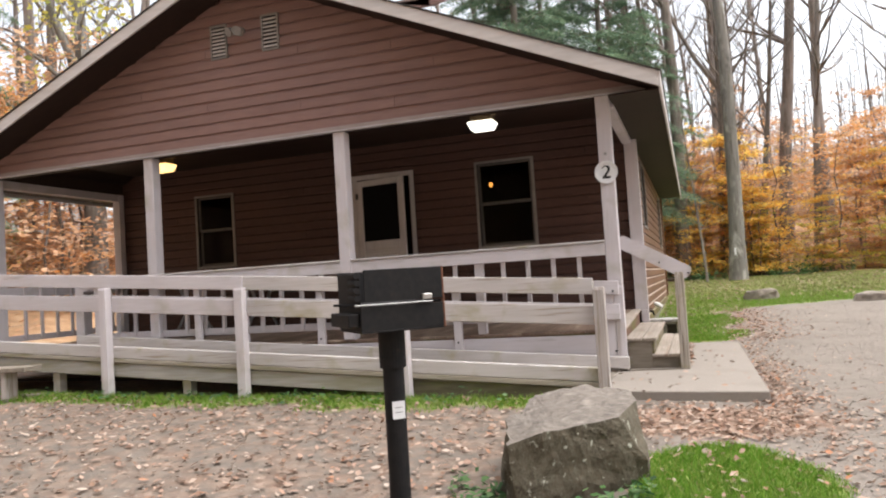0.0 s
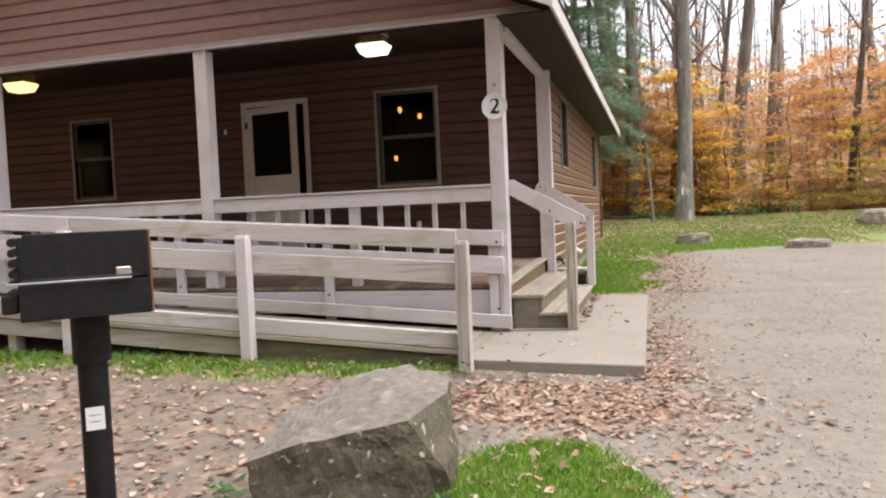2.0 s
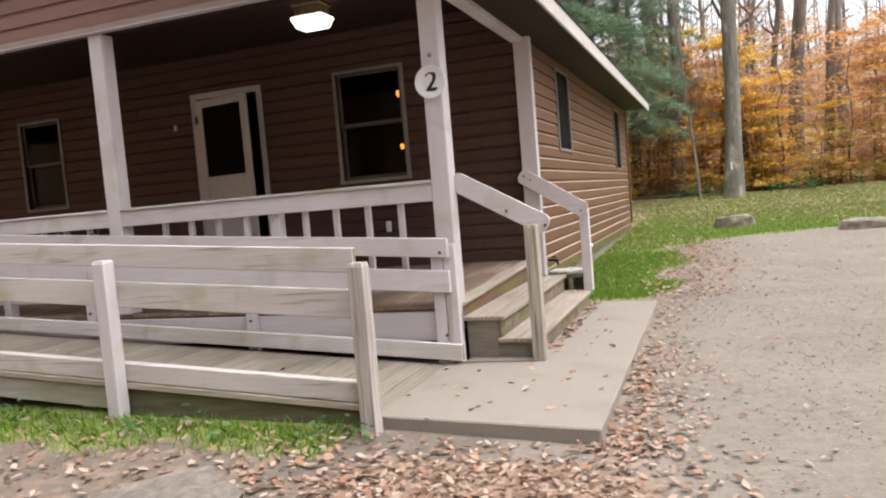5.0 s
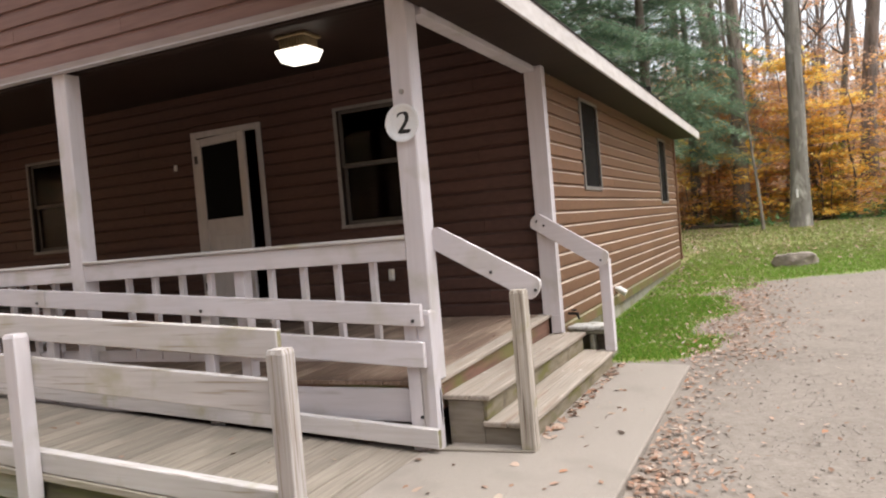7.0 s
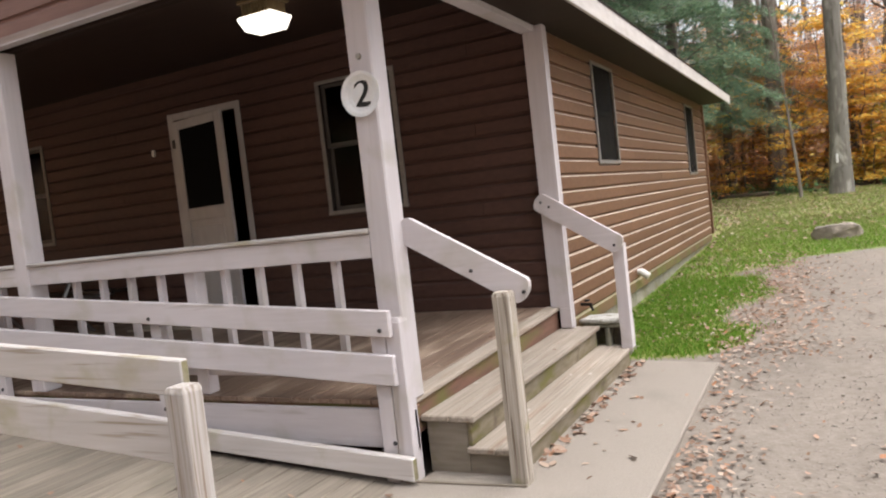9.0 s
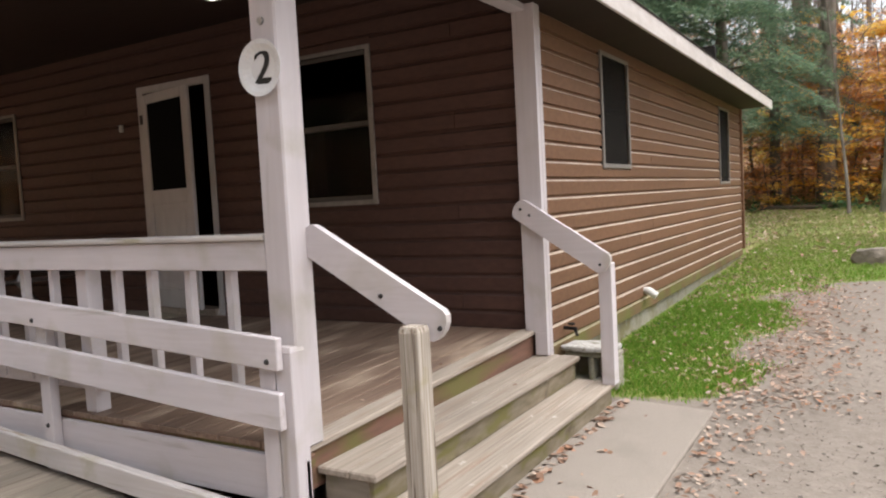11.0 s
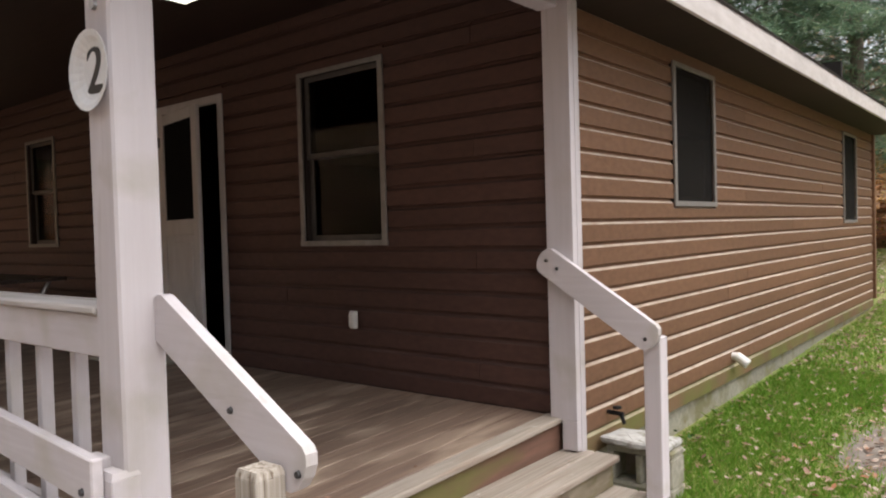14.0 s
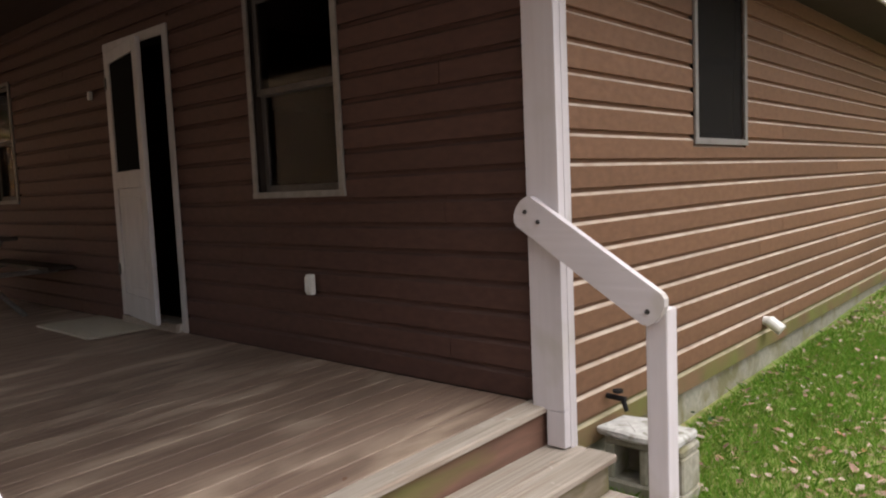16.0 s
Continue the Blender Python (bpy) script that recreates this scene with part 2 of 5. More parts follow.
CAPSTONE = mat("whitish_cap_stone", (0.50, 0.49, 0.47), (0.38, 0.37, 0.35), (30, 30, 30), 0.9, 0.4, stain=(0.22, 0.21, 0.17), stain_at=(0.52, 0.66), stain_scale=14, vary=0)
LOGBARK = mat("rotting_log_bark", (0.13, 0.10, 0.075), (0.07, 0.055, 0.04), (3, 12, 12), 0.95, 0.6, stain=(0.10, 0.12, 0.04), stain_at=(0.5, 0.7), stain_scale=2, vary=0)
FIELDSTONE = mat("pale_field_stone", (0.33, 0.285, 0.24), (0.20, 0.17, 0.145), (9, 9, 9), 0.95, 0.6, detail=9, stain=(0.14, 0.12, 0.09), stain_at=(0.6, 0.72), stain_scale=5, vary=0.1, big=3, big_dark=0.7)
GLASS = bpy.data.materials.new("window_glass")
GLASS.use_nodes = True
gb = GLASS.node_tree.nodes["Principled BSDF"]
gb.inputs["Base Color"].default_value, gb.inputs["Roughness"].default_value = (0.55, 0.57, 0.57, 1), 0.03
gb.inputs["Transmission Weight"].default_value, gb.inputs["IOR"].default_value = 1.0, 1.14
SCREEN = mat("insect_screen", (0.010, 0.010, 0.010), (0.007, 0.007, 0.007), (200, 200, 200), 0.9, 0, vary=0, spec=0.05)
# The unlit room's darkness is put into this near-black colour.
ROOM = mat("room_darkness_black", (0.016, 0.013, 0.011), (0.012, 0.010, 0.009), (4, 4, 1), 0.8, 0.05, vary=0)
MESH = bpy.data.materials.new("grey_window_screen")
MESH.use_nodes = True
def mesh_nodes():
    n, l = MESH.node_tree.nodes, MESH.node_tree.links
    t, mx = n.new("ShaderNodeBsdfTransparent"), n.new("ShaderNodeMixShader")
    b = n["Principled BSDF"]
    b.inputs["Base Color"].default_value, b.inputs["Roughness"].default_value = (0.017, 0.015, 0.0135, 1), 0.9
    b.inputs["Specular IOR Level"].default_value = 0.1
    mx.inputs[0].default_value = 0.22
    l.new(b.outputs[0], mx.inputs[1]), l.new(t.outputs[0], mx.inputs[2]), l.new(mx.outputs[0], n["Material Output"].inputs[0])
mesh_nodes()
LAMP_WHITE = glow_mat("lit_white_lamp_glass", (1.0, 0.93, 0.82), 0.8)
LAMP_WARM = glow_mat("lit_amber_lamp_glass", (1.0, 0.60, 0.22), 0.75)
BULB = glow_mat("lit_amber_bulb", (1.0, 0.36, 0.06), 0.9)
BLADE = leaf_mat("grass_blade_green", [(0.095, 0.21, 0.02), (0.14, 0.30, 0.03), (0.185, 0.35, 0.042), (0.22, 0.345, 0.055), (0.29, 0.32, 0.10)], 0.4)
DRY_BLADE = leaf_mat("thin_autumn_grass", [(0.16, 0.24, 0.05), (0.21, 0.29, 0.07), (0.27, 0.32, 0.10), (0.34, 0.34, 0.15), (0.38, 0.34, 0.19)], 0.4)
HERB = leaf_mat("herb_leaf_green", [(0.05, 0.085, 0.045), (0.053, 0.128, 0.045), (0.090, 0.180, 0.060), (0.135, 0.210, 0.090)], 0.3)
LITTER = leaf_mat("fallen_leaf_brown", [(0.13, 0.08, 0.058), (0.235, 0.145, 0.10), (0.31, 0.20, 0.15), (0.34, 0.245, 0.19), (0.43, 0.355, 0.295), (0.32, 0.14, 0.07)], 0.1, 0.8)
PEBBLE = mat("gravel_stone", (0.33, 0.295, 0.26), (0.25, 0.22, 0.19), (60, 60, 60), 0.9, 0, vary=0.3, island=True)
# The paler beige stops put woodland haze into the orange leaves.
ORANGE = leaf_mat("orange_beech_leaves", [(0.50, 0.22, 0.09), (0.64, 0.31, 0.11), (0.72, 0.40, 0.17), (0.70, 0.46, 0.27), (0.60, 0.40, 0.26)], 0.6)
GOLD = leaf_mat("golden_beech_leaves", [(0.70, 0.35, 0.07), (0.78, 0.47, 0.09), (0.80, 0.57, 0.14), (0.70, 0.58, 0.20)], 0.6)
YELLOW = leaf_mat("yellow_green_leaves", [(0.62, 0.50, 0.10), (0.66, 0.56, 0.12), (0.52, 0.52, 0.14), (0.36, 0.42, 0.13)], 0.6)
RUSSET = leaf_mat("russet_oak_leaves", [(0.46, 0.23, 0.11), (0.58, 0.33, 0.18), (0.62, 0.40, 0.26), (0.54, 0.42, 0.30)], 0.6)
# Distance haze is put into these greyed leaf colours.
HILL = leaf_mat("haze_greyed_hill_leaves", [(0.36, 0.25, 0.18), (0.44, 0.32, 0.24), (0.50, 0.38, 0.30), (0.42, 0.35, 0.30)], 0.45)
NEEDLE = leaf_mat("dark_hemlock_needles", [(0.11, 0.18, 0.125), (0.155, 0.24, 0.16), (0.205, 0.295, 0.195), (0.25, 0.32, 0.20)], 0.4)

# ---- building helpers ----
def link_mesh(name, bm, material, parent=None, label=""):
    me = bpy.data.meshes.new(name)
    bm.to_mesh(me)
    bm.free()
    for m in (material if isinstance(material, (list, tuple)) else [material]):
        me.materials.append(m)
    ob = new(name, me)
    if parent:
        ob.parent = parent
    if label:
        ob["label"] = label
    return ob

def part(name, bm, material, parent, label=""):
    return link_mesh(name, bm, material, parent, label)

def thing(name, label, category, group="", kind=""):
    return tagged(new(name), label, category, group, kind)

def shared(name, me, parent, m=None):
    ob = new(name, me)
    ob.parent = parent
    if m is not None:
        ob.matrix_local = m
    return ob

def bx(bm, x0, x1, y0, y1, z0, z1, bevel=0.004, m=None):
    """A box with eased edges."""
    x0, x1, y0, y1, z0, z1 = min(x0, x1), max(x0, x1), min(y0, y1), max(y0, y1), min(z0, z1), max(z0, z1)
    r = bmesh.ops.create_cube(bm, size=1)
    vs = r["verts"]
    for v in vs:
        v.co = Vector((x0 + (v.co.x + 0.5) * (x1 - x0), y0 + (v.co.y + 0.5) * (y1 - y0), z0 + (v.co.z + 0.5) * (z1 - z0)))
    if bevel:
        es = list({e for v in vs for e in v.link_edges})
        r = bmesh.ops.bevel(bm, geom=es, offset=min(bevel, 0.3 * min(x1 - x0, y1 - y0, z1 - z0)), segments=1, affect="EDGES")
        vs = list({v for f in r["faces"] for v in f.verts})
    if m is not None:
        bmesh.ops.transform(bm, matrix=m, verts=vs)
    return bm

def box(*a, **k):
    return bx(bmesh.new(), *a, **k)

def cyl(bm, p, q, r0, r1, n=12):
    p, q = Vector(p), Vector(q)
    d = q - p
    m = Matrix.Translation((p + q) / 2) @ d.to_track_quat("Z", "Y").to_matrix().to_4x4()
    bmesh.ops.create_cone(bm, cap_ends=True, segments=n, radius1=r0, radius2=r1, depth=d.length, matrix=m)
    return bm

def prism(pts, axis, a, b, bevel=0.003):
    """A flat outline, given in the two other axes, drawn out along one axis from a to b."""
    bm = bmesh.new()
    put = {"x": lambda u, v, w: (w, u, v), "y": lambda u, v, w: (u, w, v), "z": lambda u, v, w: (u, v, w)}[axis]
    lo, hi = [bm.verts.new(put(u, v, a)) for u, v in pts], [bm.verts.new(put(u, v, b)) for u, v in pts]
    bm.faces.new(lo[::-1]), bm.faces.new(hi)
    for i in range(len(pts)):
        j = (i + 1) % len(pts)
        bm.faces.new((lo[i], lo[j], hi[j], hi[i]))
    bmesh.ops.recalc_face_normals(bm, faces=bm.faces)
    if bevel:
        bmesh.ops.bevel(bm, geom=[e for e in bm.edges], offset=bevel, segments=1, affect="EDGES")
    return bm

def mesh_np(name, verts, faces, material):
    """A mesh from numpy arrays with faces all of one length."""
    me = bpy.data.meshes.new(name)
    k = faces.shape[1]
    me.vertices.add(len(verts))
    me.vertices.foreach_set("co", verts.astype(np.float32).ravel())
    me.loops.add(faces.size)
    me.loops.foreach_set("vertex_index", faces.astype(np.int32).ravel())
    me.polygons.add(len(faces))
    me.polygons.foreach_set("loop_start", np.arange(0, faces.size, k, dtype=np.int32))
    me.polygons.foreach_set("loop_total", np.full(len(faces), k, dtype=np.int32))
    me.update(calc_edges=True)
    me.materials.append(material)
    return me

rng = np.random.default_rng(7)

# ---- ground ----
# The rise beyond y -12 is unseen, added to block low sky light.
GY = [-120, -12, 0, 3.5, 4.5, 6.3, 10.5, 19, 34, 39, 52, 90, 160]
GZ = [42, 0.3, 0.08, 0.36, 0.43, 0.48, 0.545, 0.72, 0.86, 1.02, 3.4, 11, 20]
def ground_z(x, y):
    x, y = np.asarray(x, float), np.asarray(y, float)
    z = np.interp(y, GY, GZ)
    z = z + 0.02 * np.clip(-x - 0.7, 0, 8) * np.clip(1 - np.abs(y - 5.5) / 5, 0, 1)
    z = z + 0.26 * np.clip(-x - 15, 0, 80) * np.clip((60 - y) / 30, 0, 1)
    z = z + 0.10 * np.clip(x - 14, 0, 80)
    return z + 0.012 * np.sin(1.7 * x + 0.6 * y) * np.cos(1.1 * y - 0.4 * x)

def smooth(a, lo, hi):
    """A soft step from 0 at lo to 1 at hi (or falling, where hi is the smaller)."""
    t = np.clip((a - lo) / (hi - lo), 0, 1)
    return t * t * (3 - 2 * t)

def wob(x, y, s, ph):
    return np.sin(s * x + ph) * np.cos(s * 0.8 * y + 1.3 * ph) + 0.5 * np.sin(2.3 * s * x - 1.1 * s * y + ph)

def grass_amount(x, y):
    """How much of the ground is turf."""
    w = 0.12 * wob(x, y, 3.1, 0.4)
    patch = 1 - smooth(np.hypot((x - 0.20) / 0.56, (y - 4.25) / 0.78) + w, 0.75, 1.08)
    strip = smooth(y + 0.9 * w + 0.10 * wob(x, y, 6.3, 2.2), 5.70, 6.15) * (1 - smooth(y, 6.5, 6.6)) * (1 - smooth(x + w, -0.85, -0.55)) * 0.8
    edge = np.interp(y, [10.4, 11, 12.8, 15, 16.2, 17.5, 20], [0.1, 0.48, 0.5, 0.55, 0.95, 3.5, 30])
    lawn = (1 - smooth(x + 2.2 * w, edge - 0.25, edge + 0.35)) * smooth(y, 10.35, 10.6) * (1 - smooth(y + 6 * w, 36, 39))
    lawn = lawn * smooth(x, -13, -10)
    return np.clip(np.maximum(np.maximum(patch, strip), lawn), 0, 1)

def woods_amount(x, y):
    return np.clip(np.maximum(np.maximum(smooth(y + wob(x, y, 0.5, 1) * 0.8, 36.5, 39), smooth(-x, 11, 13.5)), smooth(-y, 9, 12)), 0, 1)

def soil_amount(x, y):
    """Where dark damp earth shows between the gravel, on the side towards the ramp."""
    return 0.95 * (1 - smooth(x + 0.3 * wob(x, y, 1.3, 0.9), -0.7, 0.7)) * smooth(y, 0.5, 2.5)

def litter_amount(x, y):
    """How thickly fallen leaves lie."""
    a = np.exp(-((x - 0.15) / 0.85) ** 2 - ((y - 5.62) / 0.50) ** 2) * 1.6
    b = np.interp(y, [4, 5.6, 7.6, 8.8, 12], [0.10, 0.7, 0.62, 0.2, 0.18]) * np.exp(-((x - np.interp(y, [4, 6, 8, 10, 12], [0.95, 0.72, 0.66, 0.7, 0.8])) / 0.25) ** 2) * smooth(y, 3.2, 4.2) * (1 - smooth(y, 10.8, 12))
    c = 0.42 * np.exp(-((x - 0.95) / 0.42) ** 2) * smooth(y, 10.3, 11.3) * (1 - smooth(y, 15, 17))
    d = 0.58 * (1 - smooth(x, -1.2, -0.2)) * smooth(y, 2, 3.5)
    e_ = 0.10 * (np.hypot((x - 0.22) / 0.62, (y - 4.25) / 0.78) < 1.1)
    return np.maximum(np.maximum(a, b), np.maximum(c, d)) + e_ + 0.010 + 0.24 * smooth(y, 10.5, 11.5) * np.maximum(smooth(1.5 - x, 0, 1), smooth(y, 17, 19)) + 0.2 * smooth(y, 17, 22)

xs = np.unique(np.concatenate([np.linspace(-160, -14, 40), np.arange(-14, -3, 0.25), np.arange(-3, 2.6, 0.07), np.arange(2.6, 12, 0.3), np.linspace(12, 160, 40)]))
ys = np.unique(np.concatenate([np.linspace(-120, -3, 25), np.arange(-3, 2.5, 0.2), np.arange(2.5, 13, 0.07), np.arange(13, 40, 0.3), np.linspace(40, 160, 50)]))
gx, gy = np.meshgrid(xs, ys)
gz = ground_z(gx, gy)
rough = np.array([noise.noise((float(a) * 2.2, float(b) * 2.2, 0)) for a, b in zip(gx.ravel(), gy.ravel())]).reshape(gx.shape)
gz = gz + 0.012 * rough + 0.015 * grass_amount(gx, gy)
nxs = len(xs)
ii = (np.arange(len(ys) - 1)[:, None] * nxs + np.arange(nxs - 1)[None, :]).ravel()
gfaces = np.stack([ii, ii + 1, ii + 1 + nxs, ii + nxs], 1)
GROUND = bpy.data.materials.new("gravel_turf_and_leaf_litter")
GROUND.use_nodes = True
def ground_nodes():
    n, l = GROUND.node_tree.nodes, GROUND.node_tree.links
    b = n["Principled BSDF"]
    b.inputs["Roughness"].default_value = 0.95
    b.inputs["Specular IOR Level"].default_value = 0.15
    geo = n.new("ShaderNodeNewGeometry")
    def tex(kind, sc, **kw):
        t = n.new(kind)
        t.inputs["Scale"].default_value = sc
        if kind == "ShaderNodeTexNoise":
            t.inputs["Detail"].default_value = kw.get("detail", 5)
        l.new(geo.outputs["Position"], t.inputs["Vector"])
        return t
    def ramp(sock, stops):
        r = n.new("ShaderNodeValToRGB")
        els = r.color_ramp.elements
        while len(els) < len(stops):
            els.new(0.5)
        for e, (p, c) in zip(els, stops):
            e.position, e.color = p, (*c, 1)
        l.new(sock, r.inputs[0])
        return r.outputs[0]
    def mix(fac, a, c, mode="MIX"):
        x = n.new("ShaderNodeMix")
        x.data_type, x.blend_type = "RGBA", mode
        for sock, v in ((x.inputs[0], fac), (x.inputs[6], a), (x.inputs[7], c)):
            if isinstance(v, (int, float)):
                sock.default_value = v
            else:
                l.new(v, sock)
        return x.outputs[2]
    def mask(name, sc, soft):
        at = n.new("ShaderNodeAttribute")
        at.attribute_name = name
        t = tex("ShaderNodeTexNoise", sc)
        s = n.new("ShaderNodeMath")
        s.operation = "MULTIPLY_ADD"
        s.inputs[1].default_value, s.inputs[2].default_value = soft, -soft / 2
        l.new(t.outputs["Fac"], s.inputs[0])
        a = n.new("ShaderNodeMath")
        a.operation = "ADD"
        l.new(at.outputs["Fac"], a.inputs[0])
        l.new(s.outputs[0], a.inputs[1])
        r = n.new("ShaderNodeMapRange")
        r.inputs["From Min"].default_value, r.inputs["From Max"].default_value = 0.35, 0.65
        l.new(a.outputs[0], r.inputs[0])
        return r.outputs[0]
    vor = tex("ShaderNodeTexVoronoi", 55)
    stone = ramp(vor.outputs["Color"], [(0.0, (0.17, 0.146, 0.127)), (0.45, (0.208, 0.181, 0.158)), (0.8, (0.237, 0.208, 0.185)), (1.0, (0.29, 0.262, 0.238))])
    broad = ramp(tex("ShaderNodeTexNoise", 0.9).outputs["Fac"], [(0.3, (0.70, 0.68, 0.66)), (0.7, (1.05, 1.03, 1.0))])
    gravel = mix(1.0, stone, broad, "MULTIPLY")
    fines = mix(0.6, gravel, ramp(tex("ShaderNodeTexNoise", 14).outputs["Fac"], [(0.3, (0.178, 0.152, 0.130)), (0.7, (0.252, 0.221, 0.192))]))
    vl = tex("ShaderNodeTexVoronoi", 17)
    leaf = ramp(vl.outputs["Color"], [(0.0, (0.10, 0.067, 0.05)), (0.35, (0.19, 0.125, 0.092)), (0.65, (0.265, 0.185, 0.14)), (1.0, (0.35, 0.27, 0.215))])
    fines = mix(mask("soil", 1.6, 0.9), fines, mix(0.62, fines, ramp(tex("ShaderNodeTexNoise", 8).outputs["Fac"], [(0.3, (0.088, 0.072, 0.06)), (0.7, (0.15, 0.127, 0.108))])))
    fines = mix(mask("litter", 6, 0.8), fines, leaf)
    turf = ramp(tex("ShaderNodeTexNoise", 9, detail=8).outputs["Fac"], [(0.25, (0.11, 0.115, 0.045)), (0.5, (0.165, 0.195, 0.062)), (0.75, (0.25, 0.255, 0.11))])
    dry = ramp(tex("ShaderNodeTexNoise", 0.55).outputs["Fac"], [(0.35, (0.85, 1.0, 0.8)), (0.68, (1.35, 1.15, 1.3))])
    turf = mix(1.0, turf, dry, "MULTIPLY")
    specks = ramp(tex("ShaderNodeTexVoronoi", 11).outputs["Color"], [(0.0, (0, 0, 0)), (0.82, (0, 0, 0)), (0.84, (0.45, 0.45, 0.45)), (1.0, (0.6, 0.6, 0.6))])
    turf = mix(specks, turf, leaf)
    col = mix(mask("turf", 7, 0.7), fines, turf)
    floor_col = ramp(tex("ShaderNodeTexNoise", 2.2, detail=9).outputs["Fac"], [(0.3, (0.22, 0.145, 0.09)), (0.5, (0.36, 0.23, 0.135)), (0.7, (0.45, 0.32, 0.21))])
    col = mix(mask("woods", 1.5, 0.5), col, floor_col)
    l.new(col, b.inputs["Base Color"])
    bp = n.new("ShaderNodeBump")
    bp.inputs["Strength"].default_value, bp.inputs["Distance"].default_value = 0.3, 0.006
    l.new(vor.outputs["Distance"], bp.inputs["Height"])
    l.new(bp.outputs[0], b.inputs["Normal"])
ground_nodes()
ground_me = mesh_np("ground", np.stack([gx, gy, gz], -1).reshape(-1, 3), gfaces, GROUND)
for key, fn in (("turf", grass_amount), ("woods", woods_amount), ("soil", soil_amount), ("litter", lambda a, b: np.clip(litter_amount(a, b) * 0.75, 0, 1) * (a > -12) * (b < 20))):
    at = ground_me.attributes.new(key, "FLOAT", "POINT")
    at.data.foreach_set("value", np.asarray(fn(gx, gy), dtype=np.float32).ravel())
ground_me.polygons.foreach_set("use_smooth", np.ones(len(gfaces), dtype=bool))
ground = tagged(new("ground", ground_me), "grey-brown gravel drive with turf and fallen leaves", "ground", kind="structure")

# ---- the cabin: numbers ----
XR, XL, YF, YB, ZF = -0.565, -9.20, 10.295, 19.33, 1.047       # wall faces, porch floor height at the wall
FALL = 0.075
RIDGE, EAVE_R, EAVE_L, SLOPE = -4.88, -0.085, -9.675, 0.43
ROOF_F, ROOF_B = 7.25, 19.46
EAVE_Z = 3.435
def roof_z(x):
    return EAVE_Z + SLOPE * ((EAVE_R - x) if x > RIDGE else (x - EAVE_L))

# walls: thick shells with openings through them
def wall_along_x(name, y0, y1, x0, x1, z0, z1, holes, label):
    bm = bmesh.new()
    x = x0
    for a, b, lo, hi in holes:
        bx(bm, x, a, y0, y1, z0, z1, 0), bx(bm, a, b, y0, y1, z0, lo, 0), bx(bm, a, b, y0, y1, hi, z1, 0)
        x = b
    bx(bm, x, x1, y0, y1, z0, z1, 0)
    return tagged(link_mesh(name, bm, [DARKWOOD]), label, "wall", kind="structure")

def wall_along_y(name, x0, x1, y0, y1, z0, z1, holes, label):
    bm = bmesh.new()
    y = y0
    for a, b, lo, hi in holes:
        bx(bm, x0, x1, y, a, z0, z1, 0), bx(bm, x0, x1, a, b, z0, lo, 0), bx(bm, x0, x1, a, b, hi, z1, 0)
        y = b
    bx(bm, x0, x1, y, y1, z0, z1, 0)
    return tagged(link_mesh(name, bm, [DARKWOOD]), label, "wall", kind="structure")

WIN_A, WIN_B = (-7.61, -6.917, 2.073, 3.21), (-2.772, -1.96, 2.047, 3.242)
DOOR = (-4.676, -3.817, ZF, 3.20)
WIN_C, WIN_D = (11.825, 12.60, 2.259, 3.213), (17.32, 18.09, 2.08, 3.18)
wall_front = wall_along_x("wall_front", YF + 0.03, YF + 0.14, XL + 0.03, XR - 0.03, 0.93, 3.74, [WIN_A, DOOR, WIN_B], "brown lap-sided front wall under the porch")
wall_side = wall_along_y("wall_side", XR - 0.14, XR - 0.03, YF + 0.14, YB - 0.14, 0.80, 3.39, [WIN_C, WIN_D], "brown lap-sided long side wall with pale sky-lit, bleached board edges")
wall_far = wall_along_y("wall_far_side", XL + 0.03, XL + 0.14, YF + 0.14, YB - 0.14, 0.93, 3.39, [], "brown lap-sided far side wall")
wall_back = wall_along_x("wall_back", YB - 0.14, YB - 0.03, XL + 0.03, XR - 0.03, 0.93, 3.39, [], "brown lap-sided back wall")
inside = tagged(link_mesh("partition_wall", box(XL + 0.2, XR - 0.2, 18.3, 18.4, ZF, 4.3, bevel=0), [ROOM]), "partition inside the cabin, coloured near black for the room's shade", "wall", kind="structure")
cabin_floor = tagged(link_mesh("floor", box(XL + 0.14, XR - 0.14, YF + 0.14, YB - 0.14, 0.95, ZF - 0.002, bevel=0), [ROOM]), "floor inside the cabin, coloured near black for the room's shade", "floor", kind="structure")
cabin_ceiling = tagged(link_mesh("ceiling", box(-8.2, -1.5, YF + 0.2, YB - 0.2, 4.3, 4.36, bevel=0), [ROOM]), "ceiling inside the cabin, coloured near black for the room's shade", "ceiling", kind="structure")

# siding boards: each with a flat face, a chamfered upper lip and a shaded groove above it
COURSE = 0.1355
